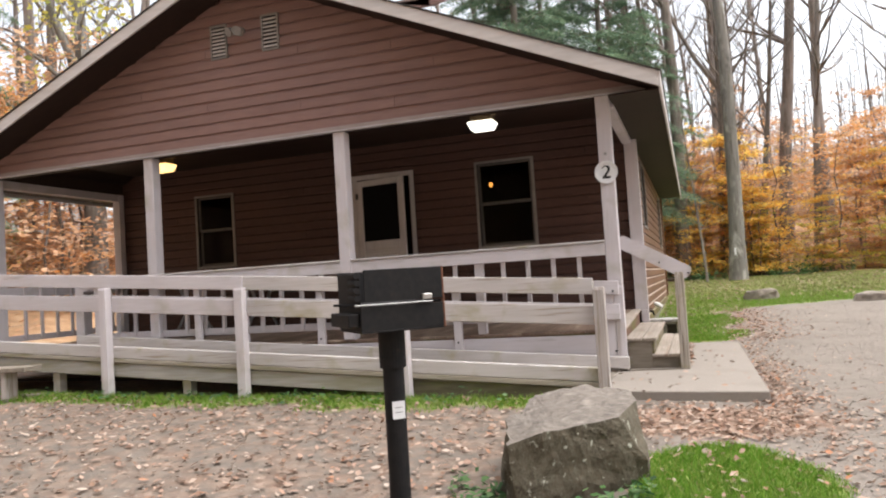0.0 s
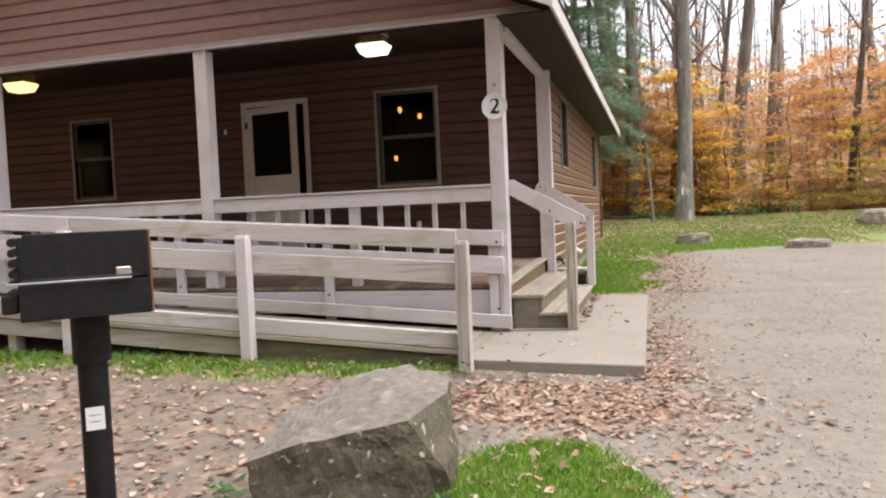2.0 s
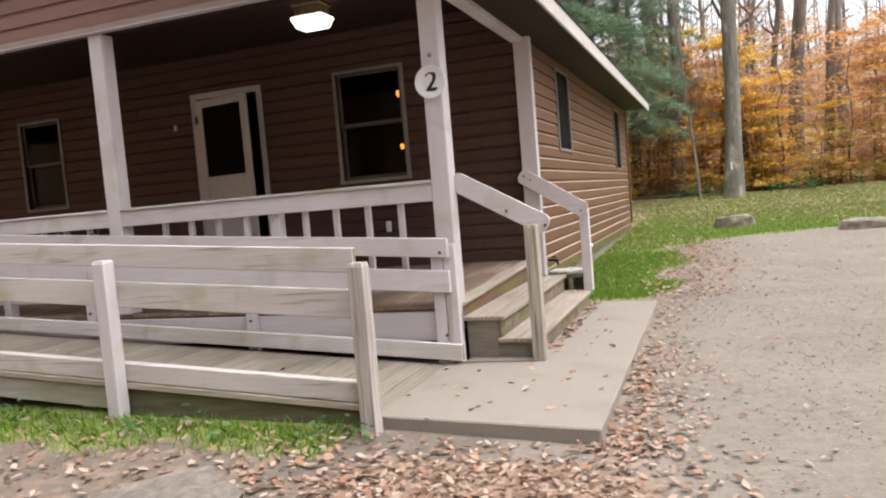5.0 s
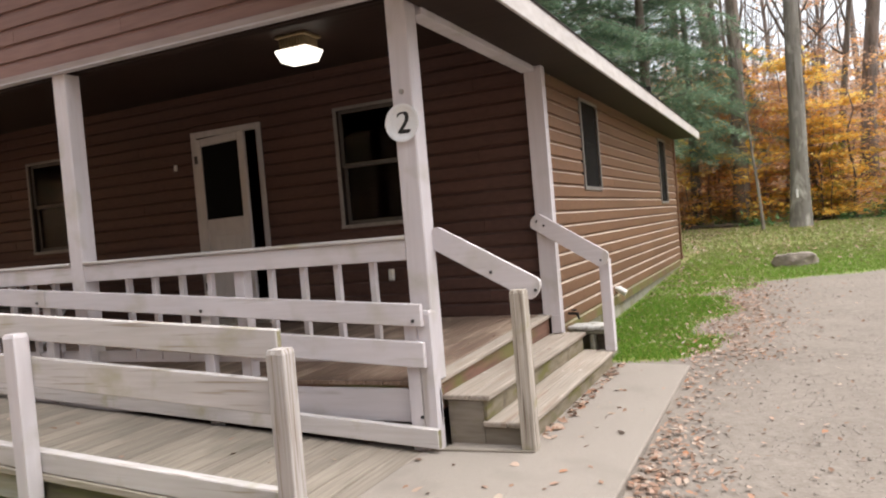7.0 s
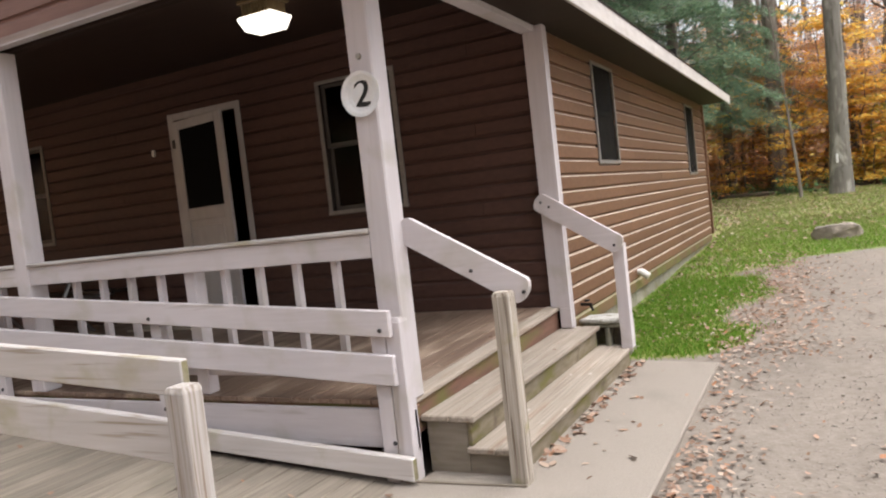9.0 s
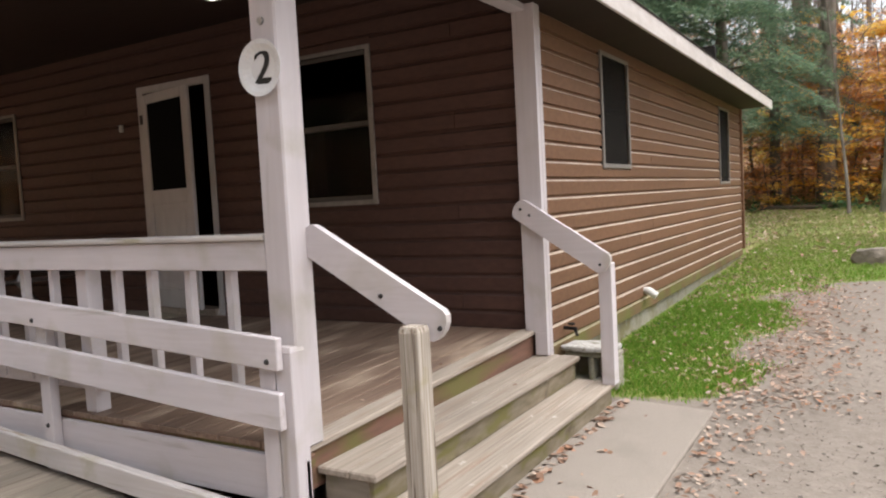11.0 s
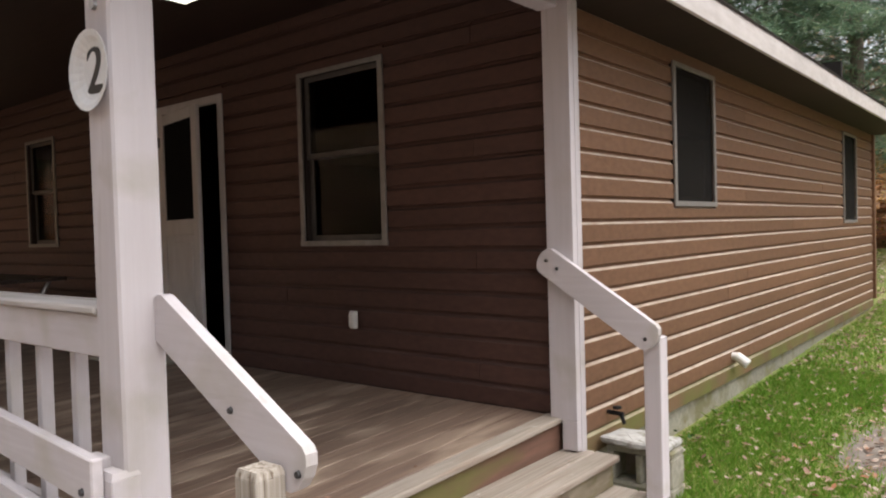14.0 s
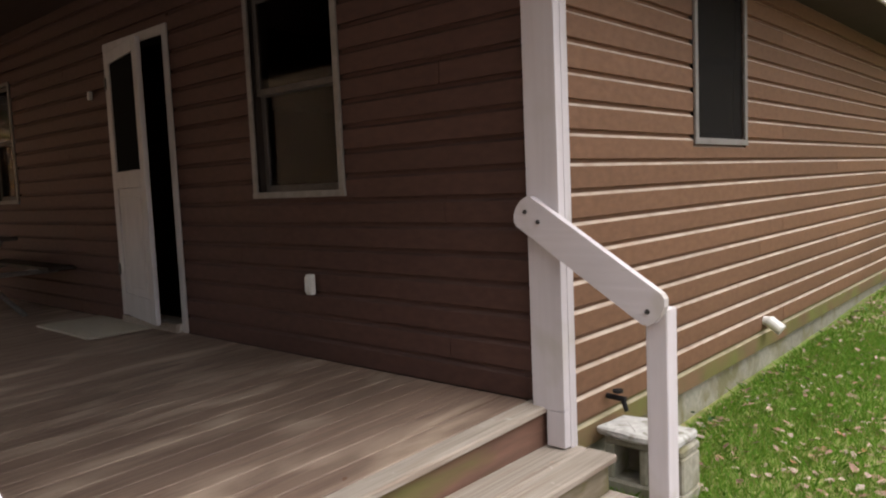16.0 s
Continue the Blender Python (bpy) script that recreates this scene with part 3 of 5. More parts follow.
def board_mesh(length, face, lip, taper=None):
    """A siding board along x, front towards -y: a flat face, an upper chamfer in the lip colour and a recessed neck.
    taper: the end cuts' run for gable boards.
    """
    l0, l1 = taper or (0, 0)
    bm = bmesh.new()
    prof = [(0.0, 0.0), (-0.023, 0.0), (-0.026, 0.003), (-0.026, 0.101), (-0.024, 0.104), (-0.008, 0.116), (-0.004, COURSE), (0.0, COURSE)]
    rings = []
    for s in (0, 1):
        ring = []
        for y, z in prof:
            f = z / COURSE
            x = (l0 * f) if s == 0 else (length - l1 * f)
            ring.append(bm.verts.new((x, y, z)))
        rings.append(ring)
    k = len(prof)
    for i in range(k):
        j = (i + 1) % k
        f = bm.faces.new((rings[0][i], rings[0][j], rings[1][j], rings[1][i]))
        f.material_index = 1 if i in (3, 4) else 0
    bm.faces.new(rings[0][::-1]), bm.faces.new(rings[1])
    bmesh.ops.recalc_face_normals(bm, faces=bm.faces)
    me = bpy.data.meshes.new("siding_board")
    bm.to_mesh(me)
    bm.free()
    me.materials.append(face), me.materials.append(lip)
    return me
BOARDS = {}
def board(length, face, lip):
    key = (round(length, 3), face.name, lip.name)
    if key not in BOARDS:
        BOARDS[key] = board_mesh(length, face, lip)
    return BOARDS[key]

def side_boards(parent, x0, x1, z0, z1, holes, face, lip, place, joints=()):
    """Courses from x0 to x1; each course is cut at openings and at a few butt joints."""
    n = int((z1 - z0) / COURSE + 0.5)
    for i in range(n):
        z = z0 + i * COURSE
        cuts = [(x0, x1)]
        for a, b, lo, hi in holes:
            if z + COURSE > lo - 0.03 and z < hi + 0.03:
                w = [(a - 0.03, b + 0.03, z, lo - 0.03)] * (z + 0.02 < lo - 0.03 < z + COURSE) + [(a - 0.03, b + 0.03, hi + 0.03, z + COURSE)] * (z < hi + 0.03 < z + COURSE - 0.02)
                for p0, p1, q0, q1 in w:
                    shared("siding_board", board(p1 - p0, face, lip), parent, place(p0, q0) @ Matrix.Diagonal((1, 1, (q1 - q0) / COURSE, 1)))
                cuts = [p for c in cuts for p in ((c[0], min(c[1], a - 0.03)), (max(c[0], b + 0.03), c[1])) if p[1] - p[0] > 0.05]
        j = joints[i % len(joints)] if joints else None
        if j is not None:
            cuts = [p for c in cuts for p in (((c[0], j - 0.002), (j + 0.002, c[1])) if c[0] + 0.3 < j < c[1] - 0.3 else (c,))]
        for a, b in cuts:
            shared("siding_board", board(b - a, face, lip), parent, place(a, z))

# ---- the porch floor falls a little towards its front ----
def floor_z(y):
    return ZF - FALL * (YF - y) / (YF - 7.80)
def fall(bm):
    for v in bm.verts:
        v.co.z += floor_z(v.co.y) - ZF
    return bm

# ---- windows ----
def window(name, w, h, place, label, screened=False):
    """Trim, two sashes with a meeting rail, and panes; the wall's face is at y 0 and outside is -y."""
    e = new(name)
    e.matrix_world = place
    tagged(e, label, "window", kind="structure")
    bm = bmesh.new()
    for a in ((-0.028, 0.012, 0, h), (w - 0.012, w + 0.032, 0, h), (-0.028, w + 0.032, h, h + 0.032), (-0.035, w + 0.037, -0.038, 0.0)):
        bx(bm, a[0], a[1], -0.012, 0.0035, a[2], a[3], 0.002)
    part("window_frame", bm, TRIM, e)
    for nm, z0, z1, y in (("upper_sash", h * 0.5, h, 0.045), ("lower_sash", 0, h * 0.5 + 0.03, 0.075)):
        bm = bmesh.new()
        for a in ((0.012, 0.05, z0, z1), (w - 0.05, w - 0.012, z0, z1), (0.05, w - 0.05, z0, z0 + 0.04), (0.05, w - 0.05, z1 - 0.035, z1)):
            bx(bm, a[0], a[1], y - 0.014, y + 0.014, a[2], a[3], 0.003)
        s = part(nm, bm, SASH, e)
        g = part("pane", box(0.05, w - 0.05, y - 0.002, y + 0.002, z0 + 0.04, z1 - 0.035, bevel=0), GLASS, s)
        g.visible_shadow = False
    if screened:
        part("insect_screen", box(0.0125, w - 0.0125, 0.012, 0.014, 0.002, h - 0.002, bevel=0), MESH, e, "dark grey insect screen")
    return e
SASH = mat("dim_sash_paint", (0.10, 0.09, 0.085), (0.075, 0.068, 0.063), (20, 20, 20), 0.5, 0.05, vary=0)
window("window_1", WIN_A[1] - WIN_A[0], WIN_A[3] - WIN_A[2], pose(WIN_A[0], YF, WIN_A[2]), "double-hung window with grey-white trim and dark panes")
window("window_2", WIN_B[1] - WIN_B[0], WIN_B[3] - WIN_B[2], pose(WIN_B[0], YF, WIN_B[2]), "double-hung window with grey-white trim, lamps glowing inside")
window("window_3", WIN_C[1] - WIN_C[0], WIN_C[3] - WIN_C[2], pose(XR, WIN_C[0], WIN_C[2], 0, 0, 90), "double-hung side window with grey-white trim and dark screen", True)
window("window_4", WIN_D[1] - WIN_D[0], WIN_D[3] - WIN_D[2], pose(XR, WIN_D[0], WIN_D[2], 0, 0, 90), "double-hung side window with dark screen near back corner", True)

# ---- door: casing and a screen door standing ajar ----
door = tagged(new("door_1"), "white half-glazed screen door standing ajar", "door", kind="structure")
bm = bmesh.new()
for a in ((DOOR[0] - 0.085, DOOR[0], ZF, DOOR[3] + 0.07), (DOOR[1], DOOR[1] + 0.068, ZF, DOOR[3] + 0.07), (DOOR[0], DOOR[1], DOOR[3], DOOR[3] + 0.07)):
    bx(bm, a[0], a[1], YF - 0.010, YF + 0.003, a[2], a[3], 0.002)
part("casing", bm, DOORWHITE, door)
bm = bmesh.new()
for a in ((DOOR[0] - 0.001, DOOR[0] + 0.018, ZF, DOOR[3]), (DOOR[1] - 0.018, DOOR[1] + 0.001, ZF, DOOR[3])):
    bx(bm, a[0], a[1], YF + 0.004, YF + 0.14, a[2], a[3], 0.002)
part("jamb", bm, FRONT, door)
leaf = new("leaf")
leaf.parent = door
leaf.matrix_local = pose(DOOR[0] + 0.01, YF - 0.03, ZF + 0.075, 0, 0, -10)
LW, LH = 0.83, 2.055
part("threshold", box(DOOR[0] + 0.001, DOOR[1] - 0.001, YF - 0.06, YF + 0.13, ZF + 0.001, ZF + 0.065), TREAD, door)
bm = bmesh.new()
for a in ((0, 0.10, 0, LH), (LW - 0.10, LW, 0, LH), (0.10, LW - 0.10, LH - 0.09, LH), (0.10, LW - 0.10, 1.0, 1.13), (0.10, LW - 0.10, 0, 0.18)):
    bx(bm, a[0], a[1], -0.018, 0.018, a[2], a[3])
bx(bm, 0.10, LW - 0.10, -0.006, 0.006, 0.18, 1.0, 0)
bx(bm, 0.16, LW - 0.16, -0.013, 0.010, 0.24, 0.94, 0.006)
part("door_frame", bm, DOORWHITE, leaf)
part("screen", box(0.10, LW - 0.10, -0.004, 0.004, 1.13, LH - 0.09, bevel=0), SCREEN, leaf)

for zz in (0.32, 1.78):
    part("hinge", box(-0.02, 0.03, -0.026, -0.0185, zz, zz + 0.09, bevel=0.002), BOLT, leaf)

# ---- roof, gable, ceiling ----
roof = tagged(new("roof"), "low gable roof with brown shingles and white fascia boards", "roof", kind="structure")
T = 0.14
for nm, xa, xb in (("roof_slab", EAVE_R, RIDGE), ("roof_slab", EAVE_L, RIDGE)):
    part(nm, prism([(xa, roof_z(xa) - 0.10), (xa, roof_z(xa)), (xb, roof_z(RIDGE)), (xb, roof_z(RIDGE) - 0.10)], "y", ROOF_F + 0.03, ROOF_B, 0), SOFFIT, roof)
for xa, xb in ((EAVE_R, RIDGE), (EAVE_L, RIDGE)):
    part("rake_board", prism([(xa, roof_z(xa) - T), (xa, roof_z(xa) + 0.005), (xb, roof_z(RIDGE) + 0.005), (xb, roof_z(RIDGE) - T)], "y", ROOF_F, ROOF_F + 0.028, 0.002), FASCIA, roof)
part("eave_fascia", box(EAVE_R, EAVE_R + 0.025, ROOF_F + 0.004, ROOF_B, EAVE_Z - 0.155, EAVE_Z + 0.002), FASCIA, roof)
part("eave_fascia", box(EAVE_L - 0.025, EAVE_L, ROOF_F + 0.004, ROOF_B, EAVE_Z - 0.155, EAVE_Z + 0.002), FASCIA, roof)
part("drip_edge", box(EAVE_R - 0.01, EAVE_R + 0.035, ROOF_F - 0.01, ROOF_B, EAVE_Z + 0.003, EAVE_Z + 0.013, bevel=0.002), DARKWOOD, roof)
for xa, xb in ((EAVE_R + 0.03, RIDGE), (EAVE_L - 0.03, RIDGE)):
    part("shingle_sheet", prism([(xa, roof_z(EAVE_R) + 0.006 - SLOPE * 0.03), (xa, roof_z(EAVE_R) + 0.022 - SLOPE * 0.03), (xb, roof_z(RIDGE) + 0.024), (xb, roof_z(RIDGE) + 0.008)], "y", ROOF_F - 0.015, ROOF_B + 0.01, 0), SHINGLE, roof)
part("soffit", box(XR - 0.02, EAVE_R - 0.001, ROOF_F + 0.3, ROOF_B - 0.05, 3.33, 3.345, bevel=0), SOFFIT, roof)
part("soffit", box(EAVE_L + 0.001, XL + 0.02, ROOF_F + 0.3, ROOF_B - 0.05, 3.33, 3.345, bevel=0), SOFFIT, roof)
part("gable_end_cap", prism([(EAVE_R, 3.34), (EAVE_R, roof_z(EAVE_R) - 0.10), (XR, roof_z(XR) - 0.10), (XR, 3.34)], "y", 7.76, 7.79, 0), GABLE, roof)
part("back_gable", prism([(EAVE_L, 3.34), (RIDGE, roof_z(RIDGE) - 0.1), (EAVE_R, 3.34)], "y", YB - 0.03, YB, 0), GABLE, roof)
porch_ceiling = tagged(link_mesh("porch_ceiling", box(XL, XR - 0.01, 7.95, YF + 0.03, 3.70, 3.74, bevel=0), [CEIL]), "boarded brown porch ceiling, darkened for its shade", "ceiling", kind="structure")

gable = tagged(link_mesh("gable_wall", prism([(EAVE_L + 0.1, 3.43), (RIDGE, roof_z(RIDGE) - 0.11), (EAVE_R - 0.1, 3.43)], "y", 7.80, 7.86, 0), [DARKWOOD]), "purple-brown lap-sided gable over the porch", "wall", kind="structure")
GZ0, k = 3.455, 0
while GZ0 + k * COURSE < roof_z(RIDGE) - 0.26:
    z = GZ0 + k * COURSE
    half0 = (roof_z(RIDGE) - 0.105 - z) / SLOPE
    half0 = min(half0, RIDGE - EAVE_L - 0.03)
    run = COURSE / SLOPE
    joint = RIDGE + (-1.6, 1.9, 0.7, -0.6, 2.4)[k % 5]
    for a, b, ta, tb in (((RIDGE - half0), joint - 0.002, run, 0), (joint + 0.002, RIDGE + half0, 0, run)):
        if b - a > run + 0.05:
            o = new("siding_board", board_mesh(b - a, GABLE, GABLE, (ta, tb)))
            o.parent, o.matrix_local = gable, pose(a, 7.80, z)
        else:
            o = new("siding_board", board_mesh(max(b - a, 0.05), GABLE, GABLE, (min(ta, (b - a) * 0.8), min(tb, (b - a) * 0.8))))
            o.parent, o.matrix_local = gable, pose(a, 7.80, z)
    k += 1

# porch beam trim, posts
porch_beam = tagged(new("porch_beam"), "white-edged beam along the porch front and side", "beam", kind="structure")
part("beam_trim", box(EAVE_L + 0.02, EAVE_R - 0.02, 7.735, 7.80, 3.408, 3.455), BEAMPAINT, porch_beam)
part("drip_strip", box(EAVE_L + 0.02, EAVE_R - 0.02, 7.728, 7.80, 3.395, 3.407, bevel=0.002), WHITE_X, porch_beam)
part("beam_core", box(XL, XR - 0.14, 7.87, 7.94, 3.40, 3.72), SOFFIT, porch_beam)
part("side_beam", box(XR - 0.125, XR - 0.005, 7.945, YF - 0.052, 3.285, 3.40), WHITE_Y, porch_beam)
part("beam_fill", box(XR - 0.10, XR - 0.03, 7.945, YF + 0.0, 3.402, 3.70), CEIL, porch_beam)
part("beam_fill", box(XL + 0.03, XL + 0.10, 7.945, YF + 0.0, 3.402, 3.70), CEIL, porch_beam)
part("side_beam", box(XL + 0.005, XL + 0.125, 7.945, YF - 0.052, 3.285, 3.40), WHITE_Y, porch_beam)

def porch_post(x, y, top, zb=ZF - FALL):
    o = link_mesh("porch_post", box(x - 0.072, x + 0.072, y - 0.072, y + 0.072, zb, top, bevel=0.008), [WHITE_Z])
    return tagged(o, "square white-painted porch post with scuffed edges", "post", "porch posts")
PX = [-0.672, -3.71, -6.434, -9.12]
for x in PX:
    porch_post(x, 7.848, 3.394)
corner = tagged(new("corner_post"), "white-painted corner post against the cabin wall", "post")
part("post", box(XR - 0.105, XR + 0.06, YF - 0.05, YF - 0.003, ZF - 0.01, 3.40, bevel=0.002), WHITE_Z, corner)
part("post_foot", box(XR - 0.034, XR + 0.059, YF - 0.049, YF - 0.003, 0.875, ZF - 0.011, bevel=0.002), WHITE_Z, corner)
part("corner_board", box(XR - 0.02, XR + 0.0615, YF - 0.002, YF + 0.05, 0.86, 3.329, bevel=0.002), WHITE_Z, corner)
c2 = tagged(new("corner_post"), "white-painted corner post at the far porch end", "post")
part("post", box(XL, XL + 0.14, YF - 0.145, YF - 0.03, ZF, 3.40, bevel=0.006), WHITE_Z, c2)
part("corner_board", box(XR - 0.05, XR + 0.03, YB - 0.06, YB + 0.03, 0.90, 3.325), BROWN, corner)

# foundation
foundation = tagged(link_mesh("foundation", box(XL + 0.03, XR - 0.045, YF + 0.0, YB - 0.03, 0.3, 0.803, bevel=0.01), [BLOCK]), "mossy grey concrete footing under the siding", "foundation", kind="structure")
# Added near-black beam that stands for the shade beneath the porch floor.
porch_back = tagged(link_mesh("porch_footing", box(XL + 0.3, XR - 0.35, 8.6, 8.8, 0.3, 0.9, bevel=0.01), [DARKWOOD]), "near-black beam standing for the shade under the porch", "foundation", kind="structure")

# ---- porch deck, fascia and steps ----
deck = tagged(new("porch_floor"), "worn brown-painted porch floorboards", "floor", kind="structure")
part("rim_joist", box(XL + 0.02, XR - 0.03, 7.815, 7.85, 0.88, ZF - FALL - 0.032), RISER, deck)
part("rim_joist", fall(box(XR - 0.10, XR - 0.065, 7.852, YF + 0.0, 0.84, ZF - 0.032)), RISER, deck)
part("skirt_board", box(-7.5, XR - 0.03, 7.785, 7.813, 0.71, 0.925), WHITE_X, deck)
part("joists", box(XL + 0.1, XR - 0.1, 7.9, YF, 0.85, ZF - FALL - 0.035, bevel=0), DARKWOOD, deck)
part("nosing_board", fall(box(XR - 0.165, XR - 0.042, 7.80, YF + 0.024, ZF - 0.03, ZF + 0.001, bevel=0.006)), TREAD, deck)

def newel(x, y, z0, z1, r=0.045, m=None):
    bm = bmesh.new()
    bx(bm, x - r, x + r, y - r, y + r, z0, z1 - 0.02, 0.004)
    t = bmesh.ops.create_cone(bm, cap_ends=True, segments=4, radius1=r * 1.395, radius2=r * 1.18, depth=0.020, matrix=Matrix.Translation((x, y, z1 - 0.0102)) @ Matrix.Rotation(radians(45), 4, "Z"))
    return bm

steps = tagged(new("porch_steps"), "two weathered wooden steps with mossy risers", "steps", kind="structure")
YE = 10.345
for xs_, z in ((((-0.625, -0.455), (-0.45, -0.308)), 0.866), (((-0.365, -0.205), (-0.20, -0.056)), 0.70)):
    for a, b in xs_:
        part("tread", box(a, b, 7.885, YE, z - 0.035, z, bevel=0.007), TREAD, steps)
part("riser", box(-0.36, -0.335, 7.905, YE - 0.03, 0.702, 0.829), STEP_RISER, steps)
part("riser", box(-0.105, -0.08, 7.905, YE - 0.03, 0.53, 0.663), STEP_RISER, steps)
for y0 in (7.905, YE - 0.07):
    part("stringer", box(-0.60, -0.362, y0, y0 + 0.04, 0.52, 0.829), STRINGER, steps)
    part("stringer", box(-0.362, -0.107, y0 + 0.004, y0 + 0.044, 0.52, 0.663), STRINGER, steps)

def round_rail(bm, p, q, half, y0, y1, n=7):
    """A flat board from p to q in the x-z plane with rounded ends."""
    p, q = Vector((p[0], 0, p[1])), Vector((q[0], 0, q[1]))
    d = (q - p).normalized()
    u = Vector((-d.z, 0, d.x))
    out = []
    for c, s in ((q, 1), (p, -1)):
        for i in range(n):
            a = math.pi / 2 - math.pi * i / (n - 1)
            out.append(c + (d * math.cos(a) * 0.6 + u * math.sin(a)) * half * (1 if s > 0 else -1))
    lo, hi = [bm.verts.new((v.x, y0, v.z)) for v in out], [bm.verts.new((v.x, y1, v.z)) for v in out]
    bm.faces.new(lo), bm.faces.new(hi[::-1])
    for i in range(len(out)):
        j = (i + 1) % len(out)
        bm.faces.new((lo[j], lo[i], hi[i], hi[j]))
    bmesh.ops.recalc_face_normals(bm, faces=bm.faces)
    return bm

def bolts(parent, pts, ydir=-1, r=0.011):
    for x, y, z in pts:
        bm = cyl(bmesh.new(), (x, y, z), (x, y + 0.008 * ydir, z), r, r * 0.8, 8)
        part("bolt", bm, BOLT, parent)

rail_a = tagged(new("step_handrail"), "white sloping plank handrail on a weathered newel post", "handrail", "step handrails")
part("newel_post", newel(-0.041, 7.837, 0.52, 1.523), NEWEL, rail_a)
part("rail_board", round_rail(bmesh.new(), (-0.59, 1.868), (0.03, 1.518), 0.07, 7.884, 7.922), WHITE_X, rail_a)
bolts(rail_a, [(0.05, 7.884, 1.508), (-0.225, 7.884, 1.63)])

rail_b = tagged(new("step_handrail"), "white sloping plank handrail bolted to the corner post", "handrail", "step handrails")
part("newel_post", box(-0.118, -0.028, 10.247, 10.337, 0.70, 1.53), WHITE_Z, rail_b)
part("rail_board", round_rail(bmesh.new(), (-0.66, 1.915), (-0.072, 1.535), 0.075, 10.206, 10.244), WHITE_X, rail_b)
bolts(rail_b, [(-0.652, 10.206, 1.916), (-0.586, 10.206, 1.872), (-0.089, 10.206, 1.524)])

# ---- porch railing bays ----
def railing_bay(x0, x1):
    e = tagged(new("porch_railing"), "white-painted porch railing with square balusters", "railing", "porch railing bays")
    part("top_rail", box(x0, x1, 7.785, 7.825, 1.742, 1.872), WHITE_X, e)
    part("cap_board", box(x0, x1, 7.768, 7.93, 1.874, 1.899, bevel=0.006), WORN_X, e, "weathered cap board")
    part("bottom_rail", box(x0, x1, 7.84, 7.878, 1.09, 1.175), WHITE_X, e)
    x, i = x1 - 0.285, 1
    while x > x0 + 0.15:
        r = 0.045 if i % 10 == 5 else 0.021
        part("baluster", box(x - r, x + r, 7.827 if r < 0.03 else 7.826, 7.87 if r < 0.03 else 7.915, 1.11 if r < 0.03 else ZF - FALL, 1.872, bevel=0.003), WHITE_Z, e)
        x, i = x - 0.275, i + 1
    return e
railing_bay(PX[1] + 0.073, PX[0] - 0.073)
railing_bay(PX[2] + 0.073, PX[1] - 0.073)
railing_bay(-7.60, PX[2] - 0.073)
p = tagged(link_mesh("railing_post", newel(-7.65, 7.86, ZF - FALL, 1.92, 0.07), [WHITE_Z]), "short white railing post beside the ramp opening", "post")
side_rail = tagged(new("porch_railing"), "white-painted railing across the far porch end", "railing", "porch railing bays")
part("top_rail", box(XL + 0.06, XL + 0.1, 7.95, YF - 0.15, 1.742, 1.872), WHITE_Y, side_rail)
part("bottom_rail", box(XL + 0.06, XL + 0.1, 7.95, YF - 0.15, 1.10, 1.185), WHITE_Y, side_rail)
for i in range(1, 8):
    y = 7.95 + i * 0.282
    part("baluster", box(XL + 0.1, XL + 0.14, y - 0.02, y + 0.02, 1.12, 1.87, bevel=0.003), WHITE_Z, side_rail)

# ---- access ramp ----
RX0, RX1, RS = -0.70, -7.6, 0.067
def ramp_z(x):
    return 0.55 + RS * (RX0 - x)
def sloped(name, x0, x1, y0, y1, dz0, dz1, material, parent, bevel=0.005, label=""):
    ends = material is WORN_X
    bm = prism([(x0, ramp_z(x0) + dz0), (x0, ramp_z(x0) + dz1), (x1, ramp_z(x1) + dz1), (x1, ramp_z(x1) + dz0)], "y", y0, y1, bevel)
    if ends:
        bm.normal_update()
        for f in bm.faces:
            f.material_index = 1 if abs(f.normal.x) > 0.8 else 0
    o = part(name, bm, material, parent, label)
    if ends:
        o.data.materials.append(END_MOSS)
    return o

ramp = tagged(new("access_ramp"), "weathered grey timber access ramp with white fascia", "ramp")
sloped("curb_rail", RX0 - 0.02, RX1, 6.405, 6.47, 0.085, 0.205, WORN_X, ramp)
sloped("curb_rail", RX0 - 0.02, RX1, 6.395, 6.49, 0.04, 0.08, CURBWOOD, ramp)
sloped("rim_joist", RX0 - 1.76, RX1, 6.42, 6.46, -0.115, 0.03, FASCIA_OLD, ramp, label="grey weathered ramp rim board")
sloped("rim_joist", RX0 - 0.05, RX0 - 1.755, 6.425, 6.463, -0.14, 0.028, MOSS_RIM, ramp, label="dark mossy ramp rim board")
sloped("curb_rail", RX0 + 0.13, RX1, 7.665, 7.715, 0.04, 0.16, WORN_X, ramp)
sloped("joist", RX0 - 0.3, RX1, 7.66, 7.70, -0.2, -0.035, DARKWOOD, ramp)
plank = bmesh.new()
bx(plank, -0.066, 0.066, 6.466, 7.72, -0.03, 0.0, 0.004)
plank_me = bpy.data.meshes.new("deck_plank")
plank.to_mesh(plank_me), plank.free()
plank_me.materials.append(DECK)
x = RX0 - 0.07
while x > RX1:
    shared("deck_plank", plank_me, ramp, pose(x, 0, ramp_z(x), 0, math.degrees(math.atan(RS)), 0))
    x -= 0.1385
part("landing", box(-9.3, RX1 + 0.0, 6.44, 7.78, 0.985, 1.018), DECK, ramp)
part("rim_joist", box(-9.3, RX1, 6.42, 6.46, 0.82, 0.98), FASCIA_OLD, ramp)
part("curb_rail", box(-9.3, RX1, 6.405, 6.47, 1.06, 1.20), WORN_X, ramp)
